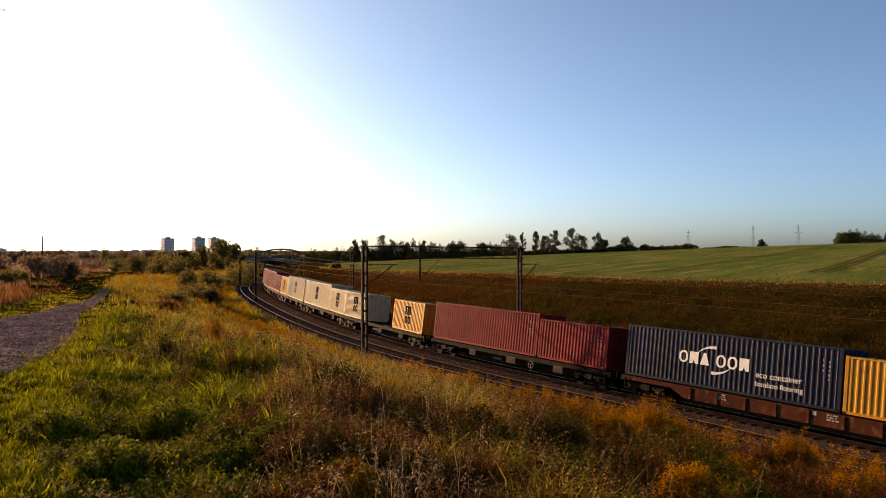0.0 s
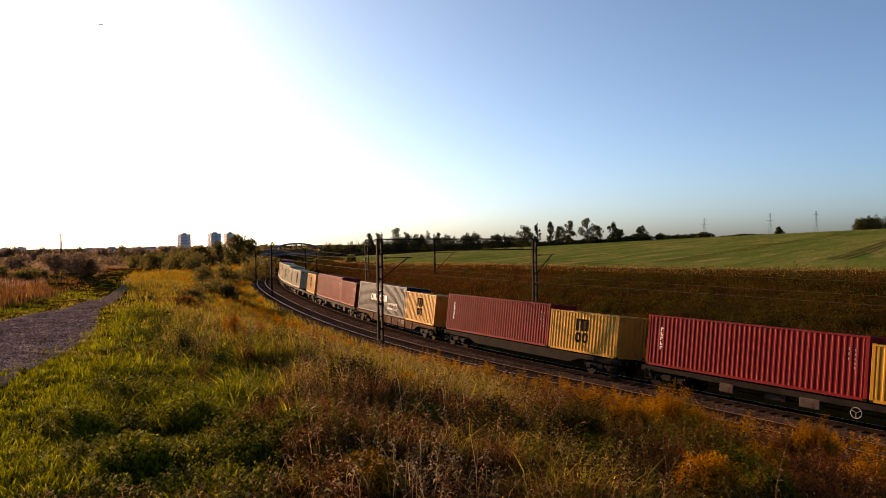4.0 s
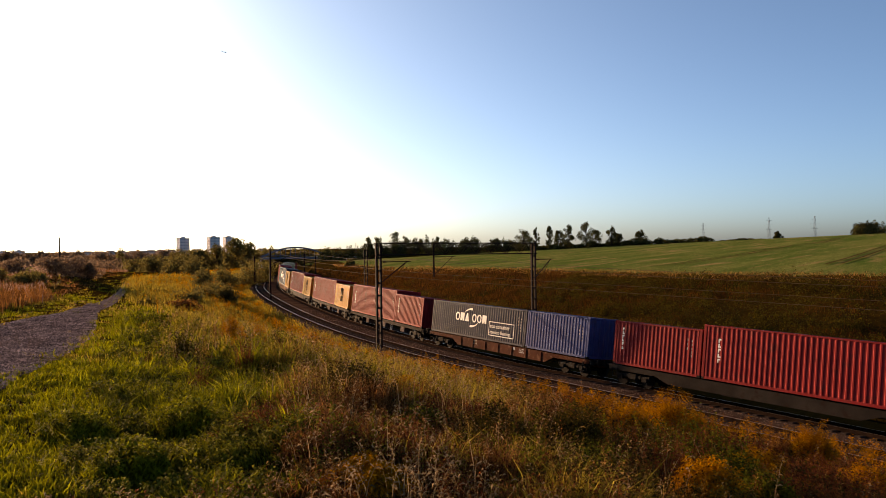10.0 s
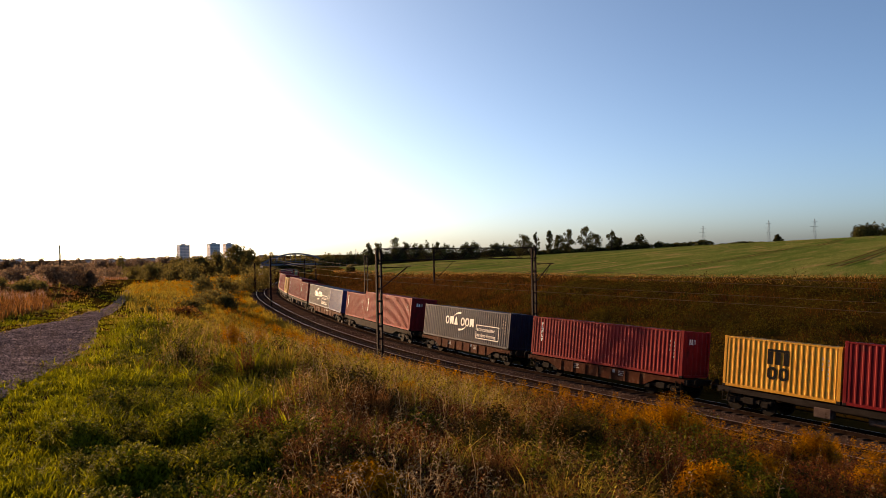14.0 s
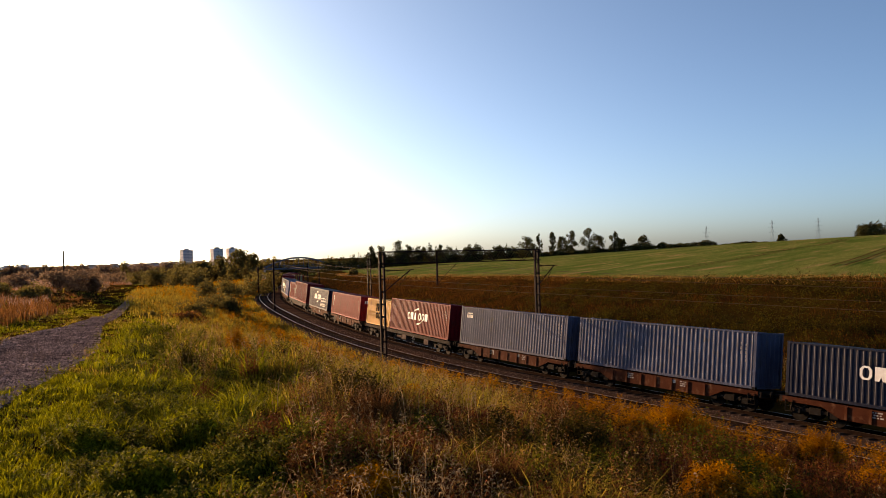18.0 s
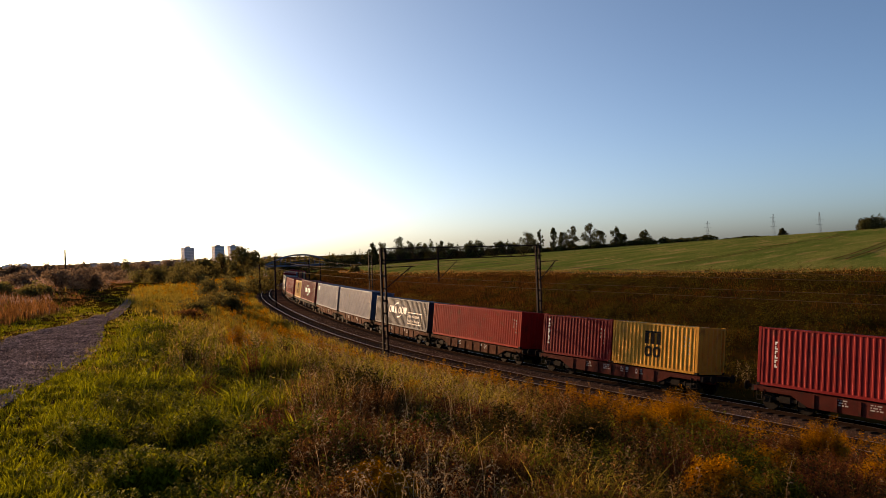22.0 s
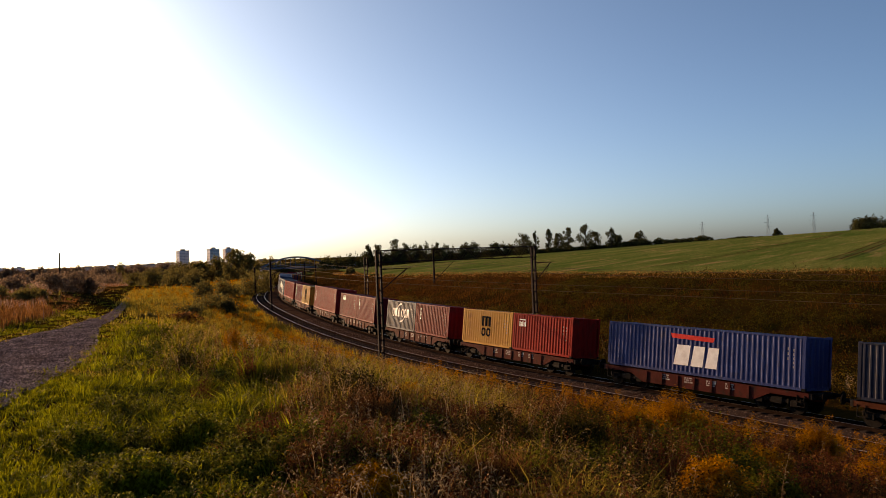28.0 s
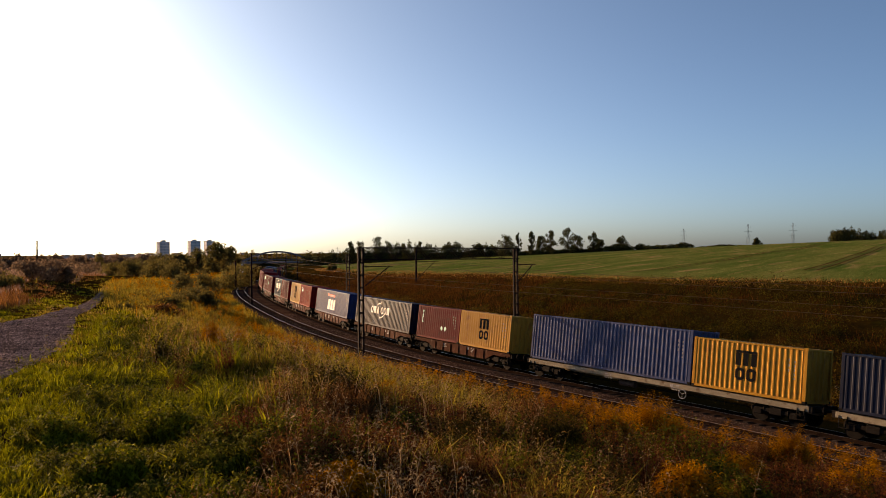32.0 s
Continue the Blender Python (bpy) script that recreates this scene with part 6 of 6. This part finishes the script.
plant("verge_grass", "olive and tan rough grass beside the empty track", [blades(rng, bx, by, bz, rng.uniform(0.3, 0.85, len(k)), 0.00055 * np.hypot(bx, by), rng.uniform(0.1, 0.6, len(k)), rng.uniform(0, 0.3, len(k)))], M_MEADOW, "grass")
g_ = wobble(x, y, 2.0, 77) - 0.05 > rng.uniform(-0.2, 0.9, n)
v, f = tufts(rng, x[g_], y[g_], ground_height(x[g_], y[g_]) + 0.75, 0.0006 * np.hypot(x[g_], y[g_]), np.full(g_.sum(), 0.25), 14, 1.4)
plant("verge_goldenrod", "golden-yellow goldenrod beside the empty track", [(v, f, None)], M_GOLD, "weeds")


# the far bank and the rough strip along the field
def bank(n, e0, e1, s0, s1, by_field=False):
    s, e = rng.uniform(s0, s1, n), rng.uniform(e0, e1, n)
    if by_field:
        e = e + field_edge(s)
    p = on_line(s, 0)
    t = np.interp(s, LINE_S, LINE_T)
    x, y = p[:, 0] + e * np.cos(t), p[:, 1] + e * np.sin(t)
    inside = e < field_edge(s) + (8 if by_field else -2)
    x, y, e = x[inside], y[inside], e[inside]
    return x, y, ground_height(x, y) - 0.03, e


x, y, z, e = bank(90000, 5.0, 31.5, -30, 190)
pick = wobble(x, y, 3.5, 41) + 0.5 * wobble(x, y, 1.2, 6) + np.interp(x, [0, 25], [-0.5, 0.35])
tall = rng.uniform(0.35, 1.0, len(x))
green = pick > rng.uniform(-0.25, 0.55, len(x))
bk = [blades(rng, x[~green], y[~green], z[~green], tall[~green] * (0.8 + 0.4 * wobble(x[~green], y[~green], 1.3, 8)), rng.uniform(0.025, 0.05, (~green).sum()), rng.uniform(0.2, 0.95, (~green).sum()), rng.uniform(0, 0.2, (~green).sum()))]
plant("bank_dry_grass", "brown dry grass and herbs covering the far bank", bk, M_BANK, "grass")
v, f = tufts(rng, x[green][:6000], y[green][:6000], z[green][:6000] + 0.5 * tall[green][:6000], np.full(min(6000, green.sum()), 0.085), 0.35 + 0.3 * tall[green][:6000], 7, 1.0)
plant("bank_scrub", "dark green scrub and herbs on the far bank", [(v, f, None)], M_OLIVE, "scrub")
x, y, z, e = bank(16000, 4.5, 16, 5, 120)
keep = wobble(x, y, 2.5, 51) > rng.uniform(-0.1, 1.0, len(x))
v, f = tufts(rng, x[keep], y[keep], z[keep] + 0.7, np.full(keep.sum(), 0.06), np.full(keep.sum(), 0.4), 12, 1.0)
plant("bank_goldenrod", "yellow-green goldenrod at the foot of the far bank", [(v, f, None)], surface("pale_goldenrod", (0.05, 0.031, 0.005), (0.14, 0.082, 0.012), 0.6, 0.8, bump=0, island=0.4, leaf=0.3), "weeds")
cx_, cy_, cz_, e = bank(520, 6, 29, -40, 80)
k = np.repeat(np.arange(len(cx_)), 70)
rad_ = (rng.uniform(0.5, 1.7, len(cx_)) * np.interp(cx_, [5, 45], [0.6, 1.15]))[k]
x, y = cx_[k] + rad_ * rng.normal(0, 0.5, len(k)), cy_[k] + rad_ * rng.normal(0, 0.5, len(k))
v, f = tufts(rng, x, y, ground_height(x, y) + rad_ * rng.uniform(0.1, 1.0, len(k)), np.full(len(k), 0.07), np.full(len(k), 0.25), 3, 1.0)
plant("bank_thicket", "dark low thickets of bramble on the far bank", [(v, f, None)], M_OLIVE, "scrub")
x, y, z, e = bank(2600, 6.0, 12.0, -40, 110)
keep = wobble(x, y, 1.6, 55) > rng.uniform(0.0, 0.9, len(x))
plant("bank_stalks", "pale golden weed stalks at the foot of the far bank", list(herbs(rng, x[keep], y[keep], z[keep], rng.uniform(0.7, 1.5, keep.sum()), 18, 0.22, 0.05, 0.35, 0.3, 0.3, 0.02)), M_STRAW, "weeds")
x, y, z, e = bank(20000, -3.5, 3.5, -30, 230, True)
plant("field_edge_grass", "pale dry grass along the edge of the field", [blades(rng, x, y, z, rng.uniform(0.12, 0.38, len(x)), rng.uniform(0.02, 0.045, len(x)), rng.uniform(0.4, 1.2, len(x)), rng.uniform(0, 0.2, len(x)))], M_SPRIG, "grass")

# low crop rows over the field
n = 90000
a, r = np.radians(rng.uniform(-12, 34, n)), 60 * (300 / 60) ** rng.uniform(0, 1, n)
x, y = r * np.sin(a), r * np.cos(a)
off, along, high = line_offset(x, y)
keep = off > field_edge(along) + 1.5
for rut in RUTS:
    for a_, b_ in zip(rut[:-1], rut[1:]):
        w_ = (b_ - a_) / np.linalg.norm(b_ - a_)
        u_ = (x - a_[0]) * w_[0] + (y - a_[1]) * w_[1]
        keep &= ~((np.abs((x - a_[0]) * w_[1] - (y - a_[1]) * w_[0]) < 1.6) & (u_ > 0) & (u_ < np.linalg.norm(b_ - a_)))
x, y, r = x[keep], y[keep], r[keep]
z = ground_height(x, y) - 0.02
plant("crop_leaves", "low green crop leaves covering the field", [blades(rng, x, y, z, rng.uniform(0.06, 0.16, len(x)), 0.0006 * r, rng.uniform(0.2, 0.9, len(x)), rng.uniform(0, 0.3, len(x)))], surface("crop_leaf", (0.039, 0.084, 0.014), (0.155, 0.162, 0.05), 0.16, 0.75, bump=0, fine=1.6, island=0.35, leaf=0.4, stain=(0.22, 0.16, 0.075), streak=52), "crop")

# lowland grass beyond the path
n = 90000
a, r = np.radians(rng.uniform(-37, -12, n)), 22 * (220 / 22) ** rng.uniform(0, 1, n)
x, y = r * np.sin(a), r * np.cos(a)
keep = (-(line_offset(x, y)[0] - NEAR_TRACK) > 25) & (x + 3.4 + 0.4 * y < path_left(y) - 2.0)
x, y, r = x[keep], y[keep], r[keep]
z = ground_height(x, y) - 0.03
pale = wobble(x, y, 9, 61) + 0.4 * wobble(x, y, 2, 62) > rng.uniform(-0.6, 0.6, len(x))
for sel, nm, lab, mt in ((pale, "pale_reed_grass", "pale pinkish reed grass on the lowland", surface("reed", (0.16, 0.098, 0.072), (0.36, 0.235, 0.175), 0.4, 0.8, bump=0, island=0.3, leaf=0.4)), (~pale, "lowland_grass", "brown rough grass on the lowland", M_DRY)):
    plant(nm, lab, [blades(rng, x[sel], y[sel], z[sel], rng.uniform(0.3, 0.75, sel.sum()), 0.0007 * r[sel], rng.uniform(0.1, 0.5, sel.sum()), rng.uniform(0, 0.2, sel.sum()))], mt, "grass")


# ---- what moves ----
def motions():
    for ob, mid, spread, local in ROLLING:
        walk(ob, [(t, wagon_pose(mid, spread, t) @ local) for t in range(0, 33)])

    # the airliner climbs away to the right
    way = [(0, -1159, 1999, 648), (6, -985, 2413, 704), (9, -865, 2669, 732), (13, -670, 2986, 747), (19, -357, 3502, 756), (23, -140, 3875, 756), (28, 119, 4235, 737), (32, 308, 4483, 713)]
    rows = []
    for k, (t, *p) in enumerate(way):
        a, b = way[max(0, k - 1)], way[min(len(way) - 1, k + 1)]
        d = Vector(b[1:]) - Vector(a[1:])
        rows.append((t, Matrix.Translation(Vector(p) * 1.7) @ Matrix.Rotation(math.atan2(d.y, d.x), 4, "Z") @ Matrix.Rotation(-math.asin(d.normalized().z), 4, "Y")))
    walk(airliner, rows)


motions()
